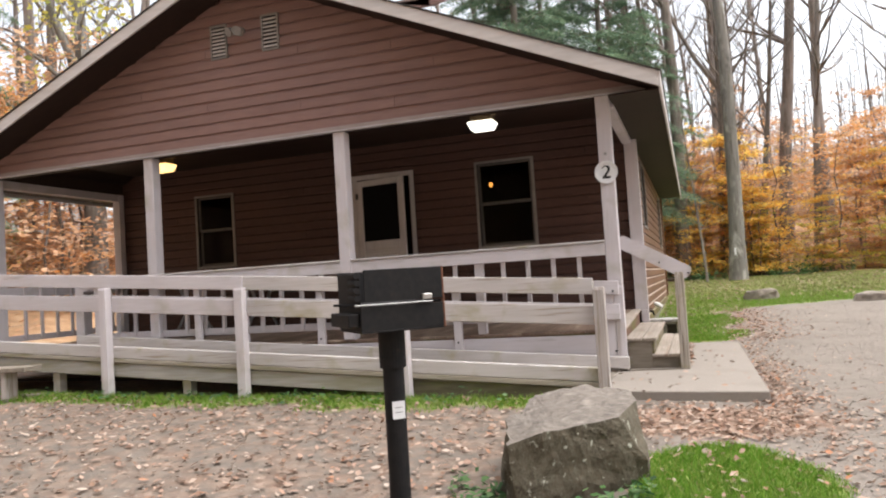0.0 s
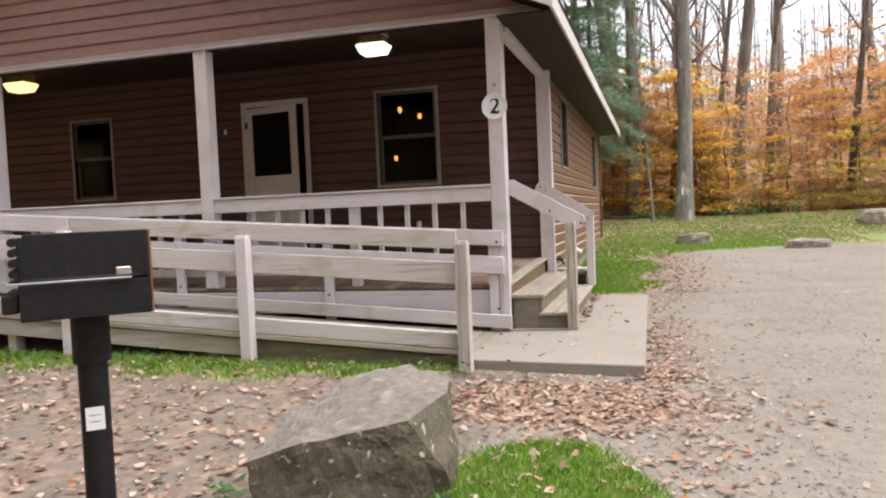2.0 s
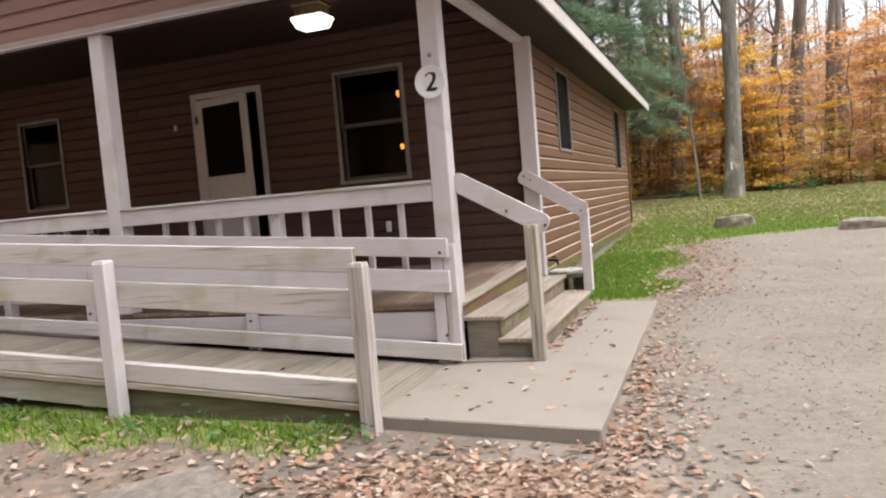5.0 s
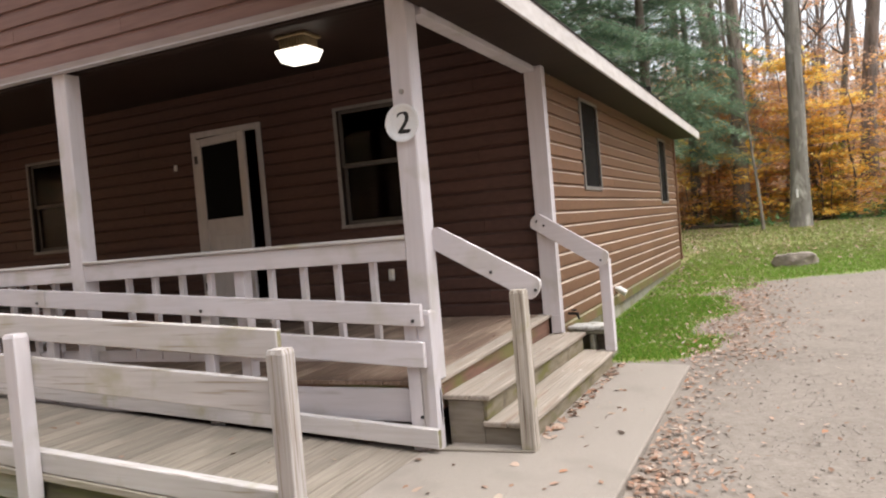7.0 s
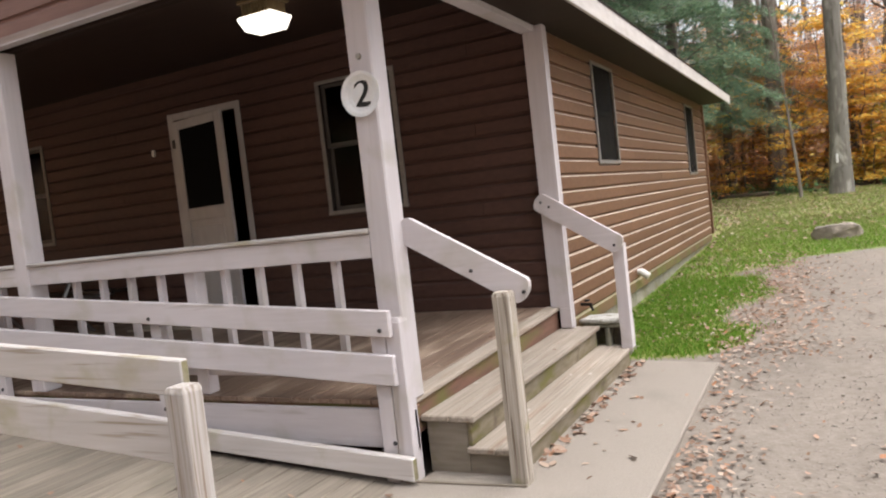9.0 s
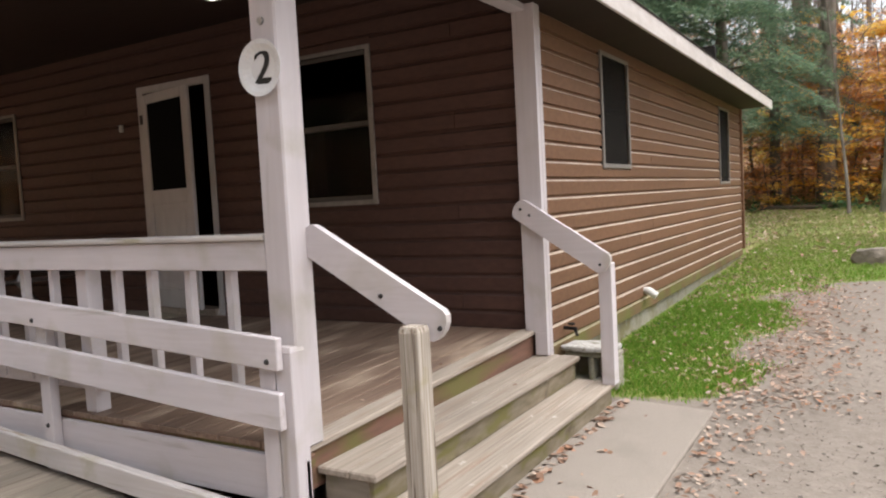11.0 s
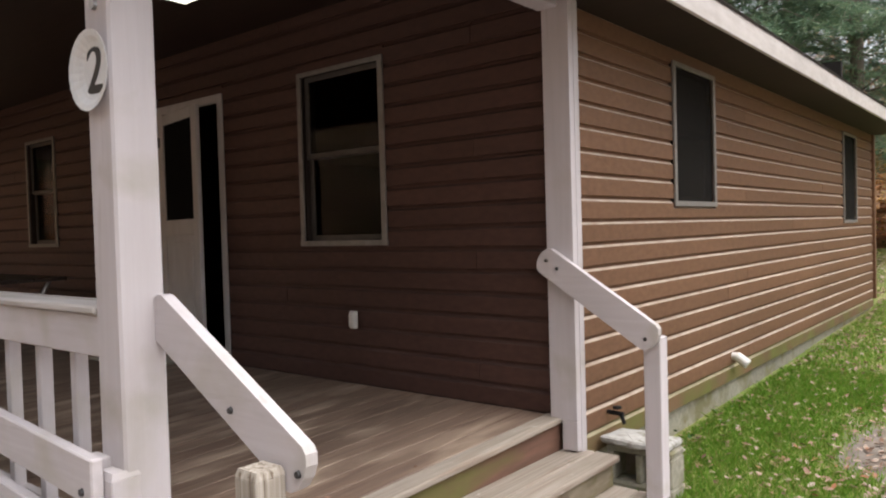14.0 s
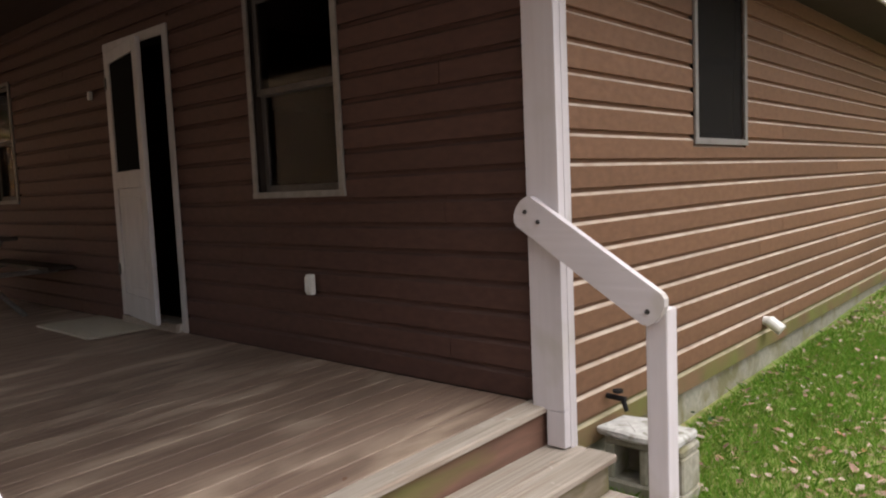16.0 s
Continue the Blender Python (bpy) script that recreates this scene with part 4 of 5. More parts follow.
for x in (-2.9, -5.0, -6.75, -8.2):
    part("support_leg", box(x - 0.05, x + 0.05, 6.52, 6.62, 0.4, ramp_z(max(x, RX1)) - 0.04), WHITE_Z, ramp)
# Near-black sheet set in the shaded gap below the porch skirt.
part("back_skirt", box(-9.3, -1.6, 7.70, 7.72, 0.35, 0.62, bevel=0), DARKWOOD, ramp)

outer = tagged(new("ramp_railing"), "weathered white plank railing on the ramp's outer edge", "railing", "ramp railings")
OP = [-0.668, -2.46, -4.187, -5.87, -7.65, -9.2]
for i, x in enumerate(OP):
    z1 = 1.444 + 0.055 * (OP[0] - max(x, RX1))
    part("rail_post", newel(x, 6.352, float(ground_z(x, 6.35)) - 0.06, z1, 0.047), WORN_Z if i == 0 else WHITE_Z, outer, "bare-grained end post" if i == 0 else "")
sloped("rail_board", RX0 - 0.02, OP[2] + 0.0, 6.402, 6.44, 0.83, 0.97, WORN_X, outer)
sloped("rail_board", OP[2] - 0.004, RX1, 6.402, 6.44, 0.83, 0.97, WHITE_X, outer)
sloped("rail_board", RX0 - 0.02, OP[2] + 0.0, 6.402, 6.44, 0.57, 0.735, WORN_X, outer)
sloped("rail_board", OP[2] - 0.004, RX1, 6.402, 6.44, 0.57, 0.735, WHITE_X, outer)
part("rail_board", box(-9.3, RX1 - 0.002, 6.402, 6.44, 1.85, 1.99), WHITE_X, outer)
part("rail_board", box(-9.3, RX1 - 0.002, 6.402, 6.44, 1.60, 1.765), WHITE_X, outer)

inner = tagged(new("ramp_railing"), "white plank railing along the ramp's porch side", "railing", "ramp railings")
sloped("rail_board", -0.632, -4.0, 7.69, 7.728, 0.785, 0.925, WHITE_X, inner)
sloped("rail_board", -4.004, RX1 + 0.1, 7.69, 7.728, 0.785, 0.925, WHITE_X, inner)
sloped("rail_board", -0.632, -4.0, 7.69, 7.728, 0.53, 0.69, WHITE_X, inner)
sloped("rail_board", -4.004, RX1 + 0.1, 7.69, 7.728, 0.53, 0.69, WHITE_X, inner)
for x in (-0.735, -2.38, -4.05, -5.75, -7.3):
    part("rail_post", box(x - 0.045, x + 0.045, 7.73, 7.782, ramp_z(x) - 0.05, ramp_z(x) + 0.90), WHITE_Z, inner)
part("end_post", newel(-0.64, 7.776, 0.53, 1.425, 0.045), WHITE_Z, inner)
bolts(inner, [(-0.69, 7.69, ramp_z(-0.69) + 0.82), (-2.38, 7.69, ramp_z(-2.38) + 0.82), (-4.1, 7.69, ramp_z(-4.1) + 0.82)], r=0.013)
bolts(inner, [(-0.70, 7.73, 0.76), (-0.70, 7.73, 0.69), (-2.38, 7.73, 0.90), (-4.05, 7.73, 1.0)], r=0.013)

# ---- concrete pad ----
pad = tagged(link_mesh("pavement", prism([(-0.705, 6.45), (0.60, 6.33), (0.58, 10.375), (-0.06, 10.47), (-0.35, 9.2), (-0.60, 7.82), (-0.705, 7.80)], "z", 0.38, 0.555, 0.008), [CONCRETE]), "pale concrete pad at the foot of the steps", "pavement", kind="structure")

strip = prism([(-0.66, 7.735), (-0.655, 7.715), (0.0, 7.775), (0.0, 7.795)], "z", 0.5555, 0.566, 0.003)
tagged(link_mesh("edging_strip", strip, [STRINGER]), "thin grey timber strip edging the pad before the steps", "edging")

# ---- porch lights ----
def ceiling_lamp(x, y, glow, label):
    e = tagged(new("porch_light"), label, "light", "porch lights")
    e.matrix_world = pose(x, y, 3.699) @ Matrix.Diagonal((1.05, 1.05, 1.15, 1))
    bm = bmesh.new()
    bx(bm, -0.15, 0.15, -0.12, 0.12, -0.025, 0.0, 0.006)
    part("base", bm, LAMPBASE, e)
    bm = bmesh.new()
    for k_ in range(9):
        bx(bm, -0.125 + k_ * 0.0285, -0.103 + k_ * 0.0285, -0.10, 0.10, -0.105, -0.026, 0.004)
    tagged(part("collar", bm, LAMPBASE, e, "ribbed brassy collar"), kind="stuff")
    bm = bmesh.new()
    bx(bm, -0.165, 0.165, -0.125, 0.125, -0.200, -0.106, 0.014)
    for v in bm.verts:
        if v.co.z < -0.17:
            v.co.x *= 0.80
            v.co.y *= 0.80
    part("diffuser", bm, glow, e, "glowing ribbed glass")
    return e
ceiling_lamp(-2.31, 9.08, LAMP_WHITE, "square glass porch light glowing white under the ceiling")
ceiling_lamp(-7.27, 9.08, LAMP_WARM, "square glass porch light glowing amber under the ceiling")

# ---- gable vents and flood light ----
def vent(x0, x1, z0, z1):
    e = tagged(new("gable_vent"), "pale louvred vent set in the brown gable", "vent", "gable vents")
    bm = bmesh.new()
    for a in ((x0, x0 + 0.025, z0, z1), (x1 - 0.025, x1, z0, z1), (x0 + 0.025, x1 - 0.025, z0, z0 + 0.025), (x0 + 0.025, x1 - 0.025, z1 - 0.025, z1)):
        bx(bm, a[0], a[1], 7.755, 7.80, a[2], a[3], 0.003)
    part("frame", bm, TRIM, e)
    part("backing", box(x0 + 0.02, x1 - 0.02, 7.770, 7.776, z0 + 0.02, z1 - 0.02, bevel=0), DARKWOOD, e)
    for i in range(8):
        z = z0 + 0.04 + i * (z1 - z0 - 0.07) / 8
        b = box(x0 + 0.026, x1 - 0.026, -0.012, 0.012, -0.004, 0.004, bevel=0.001)
        bmesh.ops.transform(b, matrix=Matrix.Translation((0, 7.762, z + 0.015)) @ Matrix.Rotation(radians(62), 4, "X"), verts=b.verts)
        part("slat", b, FASCIA, e)
vent(-5.39, -5.15, 4.50, 4.93)
vent(-4.66, -4.42, 4.50, 4.95)
flood = tagged(new("flood_light"), "small pale twin flood light on the gable", "light")
bm = bmesh.new()
cyl(bm, (-4.95, 7.775, 4.80), (-4.95, 7.745, 4.80), 0.06, 0.055)
cyl(bm, (-4.95, 7.75, 4.80), (-4.95, 7.70, 4.79), 0.02, 0.02)
part("mount", bm, TRIM, flood)
for dx in (-0.07, 0.05):
    part("lamp_head", cyl(bmesh.new(), (-4.95 + dx * 0.3, 7.70, 4.80), (-4.95 + dx, 7.60, 4.75), 0.035, 0.058, 14), TRIM, flood)

# ---- number plate on the post ----
def plate_sign(x, y, z, r):
    e = tagged(new("number_sign"), "round white paper-plate sign with a black hand-drawn 2", "sign")
    bm = bmesh.new()
    n, rings = 48, [(0.0, 0.004), (0.55, 0.004), (0.72, 0.010), (0.86, 0.022), (1.0, 0.026)]
    prev = None
    centre = bm.verts.new((0, -0.004, 0))
    for rr, d in rings[1:]:
        ring = []
        for i in range(n):
            a = 2 * math.pi * i / n
            flute = 0.0013 * (i % 2) if rr > 0.7 else 0
            ring.append(bm.verts.new((r * rr * math.cos(a), -d - flute, r * rr * math.sin(a))))
        for i in range(n):
            j = (i + 1) % n
            bm.faces.new((centre, ring[j], ring[i]) if prev is None else (prev[i], prev[j], ring[j], ring[i]))
        prev = ring
    bmesh.ops.recalc_face_normals(bm, faces=bm.faces)
    bmesh.ops.solidify(bm, geom=bm.faces[:], thickness=0.0015)
    part("plate", bm, PAPER, e)
    cu = bpy.data.curves.new("numeral", "FONT")
    cu.body, cu.size, cu.align_x, cu.align_y, cu.extrude, cu.offset, cu.resolution_u = "2", r * 1.75, "CENTER", "CENTER", 0.0008, 0.003, 6
    tmp = bpy.data.objects.new("numeral", cu)
    scene.collection.objects.link(tmp)
    dg = bpy.context.evaluated_depsgraph_get()
    me = bpy.data.meshes.new_from_object(tmp.evaluated_get(dg))
    bpy.data.objects.remove(tmp)
    me.name = "numeral"
    me.materials.clear()
    me.materials.append(INK)
    o = shared("numeral", me, e, pose(0, -0.0068, 0, 90, 0, 0))
    e.matrix_world = pose(x, y, z, 0, 3, 0)
    # Bright steel disc that stands for a small piece of white paper.
    bm = cyl(bmesh.new(), (x, y + 0.003, z + 0.195), (x, y - 0.010, z + 0.195), 0.018, 0.015, 10)
    tagged(link_mesh("screw_hook", bm, [STEEL]), "small white paper piece above the plate sign", "screw")
    return e
plate_sign(-0.675, 7.775, 2.593, 0.118)

# ---- wall fittings ----
outlet = tagged(new("outlet_cover"), "white weatherproof outlet cover on the porch wall", "outlet")
part("cover", box(-2.268, -2.214, YF - 0.055, YF - 0.018, 1.438, 1.558, bevel=0.006), PVC, outlet)
part("flap", box(-2.262, -2.22, YF - 0.066, YF - 0.056, 1.453, 1.543, bevel=0.004), PVC, outlet)
hook = tagged(link_mesh("wall_bell", box(-5.02, -4.985, YF - 0.05, YF - 0.015, 2.86, 2.93, bevel=0.006), [PVC]), "small pale bell push beside the door", "bell")
pipe = tagged(new("vent_pipe"), "short white plastic elbow pipe out of the side wall", "pipe")
bm = cyl(bmesh.new(), (XR - 0.05, 12.97, 0.985), (XR + 0.055, 12.97, 0.985), 0.033, 0.033, 14)
part("pipe", bm, PVC, pipe)
part("elbow", cyl(bmesh.new(), (XR + 0.03, 12.97, 0.985), (XR + 0.12, 12.97, 0.925), 0.043, 0.041, 14), PVC, pipe)
block = tagged(new("concrete_block"), "weathered hollow concrete block with a chipped whitish cap", "block")
part("lower_slab", box(-0.52, -0.13, 10.60, 10.79, 0.50, 0.63, bevel=0.012), BLOCK, block)
for xa, xb in ((-0.52, -0.475), (-0.345, -0.305), (-0.175, -0.13)):
    part("web", box(xa, xb, 10.605, 10.785, 0.631, 0.795, bevel=0.008), BLOCK, block)
part("upper_slab", box(-0.52, -0.13, 10.60, 10.79, 0.796, 0.838, bevel=0.010), BLOCK, block)
# Darker plate closes the holes; the recess's shade is put into its colour.
part("backing", box(-0.47, -0.18, 10.745, 10.765, 0.632, 0.794, bevel=0.003), STRINGER, block)
cap = prism([(-0.545, 10.575), (-0.33, 10.56), (-0.15, 10.585), (-0.14, 10.80), (-0.36, 10.825), (-0.53, 10.80)], "z", 0.84, 0.882, 0.011)
bmesh.ops.triangulate(cap, faces=cap.faces[:])
bmesh.ops.subdivide_edges(cap, edges=cap.edges[:], cuts=2)
for v in cap.verts:
    v.co += Vector((noise.noise(v.co * 21), noise.noise(v.co * 23 + Vector((4, 0, 0))), noise.noise(v.co * 19 + Vector((0, 7, 0))))) * 0.009
part("cap_slab", cap, CAPSTONE, block, "chipped whitish cap slab")
tap = tagged(new("garden_tap"), "small dark iron tap on the wall above the block", "tap")
bm = cyl(bmesh.new(), (XR, 10.72, 0.99), (XR + 0.10, 10.72, 0.985), 0.014, 0.014, 10)
cyl(bm, (XR + 0.085, 10.72, 0.985), (XR + 0.105, 10.72, 0.93), 0.013, 0.011, 10)
part("spout", bm, IRON, tap)
part("wheel", cyl(bmesh.new(), (XR + 0.06, 10.72, 1.015), (XR + 0.06, 10.72, 1.027), 0.026, 0.026, 12), IRON, tap)
doormat = tagged(link_mesh("door_mat", box(-5.18, -4.2, 9.76, 10.28, ZF - 0.006, ZF + 0.012, bevel=0.004), [MAT]), "flat tan door mat lying before the screen door", "mat")

# ---- lamps inside, seen through the window ----
def room_lamp(x, y, z, drop):
    e = tagged(new("room_lamp"), "amber lamp glowing inside the dark cabin", "lamp", "room lamps")
    bm = cyl(bmesh.new(), (x, y, z + 0.05), (x, y, z + drop), 0.008, 0.008, 6)
    cyl(bm, (x, y, z + 0.05), (x, y, z + 0.10), 0.035, 0.02, 10)
    part("stem", bm, IRON, e)
    bm = bmesh.new()
    bmesh.ops.create_uvsphere(bm, u_segments=10, v_segments=8, radius=0.058, matrix=Matrix.Translation((x, y, z)) @ Matrix.Diagonal((0.8, 0.8, 1.25, 1)))
    part("bulb", bm, BULB, e)
room_lamp(-4.36, 15.87, 3.83, 0.46)
room_lamp(-5.10, 17.60, 2.97, 1.32)
room_lamp(-4.40, 17.35, 3.87, 0.42)

# ---- park grill ----
def park_grill(x, y, z0):
    e = tagged(new("park_grill"), "black iron park grill on a thick post", "grill")
    e.matrix_world = pose(x, y, 0, 0, 0, 41)
    part("post", cyl(bmesh.new(), (0, 0, z0 - 0.1), (0, 0, 1.26), 0.052, 0.052, 24), IRON, e)
    part("sleeve", cyl(bmesh.new(), (0, 0, 1.16), (0, 0, 1.345), 0.066, 0.066, 24), IRON, e)
    W, D = 0.205, 0.20
    part("floor_plate", box(-W, W, -D, D, 1.346, 1.354, bevel=0.002), IRON, e)
    part("front_plate", box(-W, W, -D, -D + 0.007, 1.355, 1.47, bevel=0.002), IRON, e)
    part("back_plate", box(-W, W, D - 0.007, D, 1.355, 1.64, bevel=0.002), IRON, e)
    part("side_plate", box(-W, -W + 0.007, -D + 0.008, D - 0.008, 1.355, 1.63, bevel=0.002), IRON, e)
    part("hood_plate", box(-W + 0.02, W - 0.002, -D - 0.004, -D + 0.003, 1.49, 1.64, bevel=0.002), IRON, e, "soot-black upright plate")
    part("side_plate", box(W + 0.001, W + 0.009, -D, D, 1.348, 1.642, bevel=0.002), RUST, e, "heat-rusted side plate")
    bm = bmesh.new()
    for i in range(12):
        yy = -D + 0.02 + i * 0.034
        cyl(bm, (-W - 0.03, yy, 1.477), (W - 0.005, yy, 1.477), 0.006, 0.006, 6)
    part("grate", bm, IRON, e)
    part("grate_bar", cyl(bmesh.new(), (-W - 0.03, -D - 0.013, 1.477), (W - 0.06, -D - 0.013, 1.477), 0.004, 0.004, 8), STEEL, e, "worn bright grate bar")
    part("latch", box(W - 0.11, W - 0.06, -D - 0.02, -D - 0.008, 1.487, 1.515, bevel=0.003), STEEL, e, "small bright latch")
    for zz in (1.51, 1.545, 1.58, 1.615):
        part("handle_coil", cyl(bmesh.new(), (-W - 0.012, -D + 0.0, zz), (-W - 0.012, -D + 0.12, zz), 0.015, 0.015, 10), IRON, e)
    part("tray", box(-W - 0.055, -W - 0.002, -0.18, 0.16, 1.375, 1.44, bevel=0.006), IRON, e)
    part("label", box(-0.034, 0.030, -0.0562, -0.0535, 0.915, 1.0, bevel=0.0005), PAPER, e, "small white paper label with grey print")
    for i in range(2):
        part("print_bar", box(-0.022, 0.016, -0.0572, -0.0565, 0.945 + i * 0.024, 0.9475 + i * 0.024, bevel=0), BOLT, e)
    part("footing", cyl(bmesh.new(), (0, 0, z0 - 0.1), (0, 0, z0 + 0.025), 0.24, 0.21, 20), CONCRETE, e, "rough concrete footing")
park_grill(-1.33, 3.40, float(ground_z(-1.33, 3.40)))

# ---- boulders ----
def hull_rock(name, pts, label, cuts=3, amp=0.02, freq=5, seed=0.0, group="", skins=None):
    bm = bmesh.new()
    for p_ in pts:
        bm.verts.new(p_)
    r = bmesh.ops.convex_hull(bm, input=bm.verts[:])
    bmesh.ops.delete(bm, geom=[v for v in bm.verts if not v.link_faces], context="VERTS")
    bmesh.ops.triangulate(bm, faces=bm.faces[:])
    for _ in range(cuts):
        bmesh.ops.subdivide_edges(bm, edges=[e_ for e_ in bm.edges if e_.calc_length() > 0.05], cuts=1, use_grid_fill=True)
        bmesh.ops.triangulate(bm, faces=[f for f in bm.faces if len(f.verts) > 3])
    bm.normal_update()
    for v in bm.verts:
        c = v.co
        d = noise.fractal(c * freq + Vector((seed, 0, 0)), 1.0, 2.0, 4) * amp + noise.noise(c * freq * 0.4 + Vector((seed, 3, 1))) * amp
        v.co = c + v.normal * d
    bm.normal_update()
    # Faces turned upwards take the second skin, the boulder's painted sky-lit top.
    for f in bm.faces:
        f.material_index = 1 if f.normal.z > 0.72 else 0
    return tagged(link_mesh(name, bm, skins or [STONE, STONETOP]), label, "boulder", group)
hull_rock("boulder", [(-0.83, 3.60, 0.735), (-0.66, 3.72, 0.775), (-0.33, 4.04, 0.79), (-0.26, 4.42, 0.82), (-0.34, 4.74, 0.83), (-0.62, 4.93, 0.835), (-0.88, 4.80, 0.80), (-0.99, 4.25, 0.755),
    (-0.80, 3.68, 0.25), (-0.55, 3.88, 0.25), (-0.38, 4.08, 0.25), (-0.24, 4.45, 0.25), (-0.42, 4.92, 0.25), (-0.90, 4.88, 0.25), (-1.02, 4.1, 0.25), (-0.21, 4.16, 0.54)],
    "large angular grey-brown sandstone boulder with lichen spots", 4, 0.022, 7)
for bx_, by_, w_, d_, h_, s_ in ((1.50, 18.3, 0.86, 0.45, 0.24, 1.0), (3.55, 16.9, 0.95, 0.4, 0.17, 4.0), (6.7, 24.5, 1.1, 0.7, 0.45, 7.0)):
    gz0 = float(ground_z(bx_, by_))
    r_ = random.Random(s_)
    pts = [(bx_ + w_ / 2 * k_ * math.cos(a) * r_.uniform(0.75, 1.1), by_ + d_ / 2 * k_ * math.sin(a) * r_.uniform(0.75, 1.1), gz0 + zz) for zz, k_ in ((-0.1, 1.05), (h_ * 0.45, 1.0), (h_ * 0.85, 0.9), (h_, 0.66)) for a in [i * math.tau / 7 + zz for i in range(7)]]
    hull_rock("rock", pts, "low grey-brown field rock lying in the grass", 3, 0.03, 4, s_, "field rocks", [FIELDSTONE, FIELDSTONE])

# ---- bench by the ramp ----
bench = tagged(new("bench"), "low weathered plank bench at the gravel's edge", "bench")
bench.matrix_world = pose(-6.53, 6.02, float(ground_z(-6.8, 6.0)) - 0.02, 0, 0, 193)
part("seat", box(0, 1.9, -0.15, 0.14, 0.34, 0.385), DECK, bench)
for xx in (0.25, 1.6):
    part("leg", box(xx, xx + 0.05, -0.10, 0.10, 0, 0.338), WORN_Z, bench)
part("ground_beam", box(0.05, 1.8, -0.28, -0.12, 0.0, 0.07), DECK, bench)

# ---- dark table at the far end of the porch ----
table = tagged(new("picnic_table"), "dark picnic table with bent metal legs on the porch", "table")
table.matrix_world = pose(-6.55, 9.50, ZF - 0.035)
TABLEWOOD = mat("dark_stained_table", (0.05, 0.035, 0.028), (0.035, 0.026, 0.022), (2, 30, 30), 0.5, 0.15, vary=0.1)
for i in range(5):
    part("top_plank", box(-0.85, 0.85, -0.36 + i * 0.145, -0.225 + i * 0.145, 0.715, 0.75), TABLEWOOD, table)
for s in (-1, 1):
    part("seat_plank", box(-0.85, 0.85, s * 0.70 - 0.125, s * 0.70 + 0.125, 0.42, 0.455), TABLEWOOD, table)
    bm = bmesh.new()
    for u, v in (((s * 0.6, -0.30, 0.714), (s * 0.6, -0.12, 0.40)), ((s * 0.6, -0.12, 0.40), (s * 0.6, -0.45, 0.02)), ((s * 0.6, 0.30, 0.714), (s * 0.6, 0.12, 0.40)), ((s * 0.6, 0.12, 0.40), (s * 0.6, 0.45, 0.02)), ((s * 0.6, -0.75, 0.41), (s * 0.6, 0.75, 0.41))):
        cyl(bm, u, v, 0.022, 0.022, 8)
    part("leg_frame", bm, STEEL, table, "bent grey steel tube")

# ---- trees ----
def tube(V, F, pts, rad, n):
    """Adds a tapered tube along pts to the lists V and F (quads)."""
    base = len(V)
    for i, p_ in enumerate(pts):
        d = (pts[min(i + 1, len(pts) - 1)] - pts[max(i - 1, 0)]).normalized()
        u = d.orthogonal().normalized()
        w = d.cross(u)
        for j in range(n):
            a = math.tau * j / n
            V.append(p_ + (u * math.cos(a) + w * math.sin(a)) * rad[i])
    for i in range(len(pts) - 1):
        for j in range(n):
            a, b = base + i * n + j, base + i * n + (j + 1) % n
            F.append((a, b, b + n, a + n))

def limb(V, F, r, start, way, length, radius, depth, tips, up=0.25, kids=(3, 5), n=5):
    pts, rad, p_, d = [start.copy()], [radius], start.copy(), way.normalized()
    segs = 6 if depth > 1 else 4
    for i in range(segs):
        d = (d + Vector((r.uniform(-0.22, 0.22), r.uniform(-0.22, 0.22), r.uniform(-0.12, 0.12) + up * 0.22))).normalized()
        p_ = p_ + d * (length / segs)
        pts.append(p_.copy())
        rad.append(radius * (1 - 0.78 * (i + 1) / segs))
    tube(V, F, pts, rad, n)
    tips.extend(pts[2:])
    if depth > 0:
        for _ in range(r.randint(*kids)):
            k_ = r.uniform(0.3, 0.95)
            i = min(int(k_ * segs), segs - 1)
            side = Vector((r.uniform(-1, 1), r.uniform(-1, 1), r.uniform(-0.1, 0.8))).normalized()
            dd = (pts[i + 1] - pts[i]).normalized()
            limb(V, F, r, pts[i + 1], dd * 0.7 + side * 0.8, length * r.uniform(0.35, 0.6), max(rad[i + 1] * 0.6, 0.008), depth - 1, tips, up, kids, max(3, n - 1))

def to_mesh(name, V, F, material, flat=False):
    me = mesh_np(name, np.array([tuple(v) for v in V]), np.array(F), material)
    me.polygons.foreach_set("use_smooth", np.ones(len(F), dtype=bool))
    return me

def leaves(name, centres, size, material, flat=0.35, spread=0.0, seed=1, wide=0.55):
    """A diamond-shaped leaf at each centre, more or less level (flat 0) or turned every way (flat 1)."""
    g = np.random.default_rng(seed)
    c = np.asarray(centres, float)
    c = c + g.normal(0, 1, c.shape) * spread
    k_ = len(c)
    nrm = np.stack([g.normal(0, flat, k_), g.normal(0, flat, k_), np.ones(k_)], 1)
    nrm /= np.linalg.norm(nrm, axis=1)[:, None]
    a = g.uniform(0, math.tau, k_)
    t = np.stack([np.cos(a), np.sin(a), np.zeros(k_)], 1)
    t -= nrm * (t * nrm).sum(1)[:, None]
    t /= np.linalg.norm(t, axis=1)[:, None]
    b = np.cross(nrm, t)
    s = (size * g.uniform(0.6, 1.3, k_))[:, None]
    v = np.stack([c - t * s, c + b * s * wide - t * s * 0.1, c + t * s, c - b * s * wide - t * s * 0.1], 1).reshape(-1, 3)
    return mesh_np(name, v, np.arange(4 * k_).reshape(-1, 4), material)

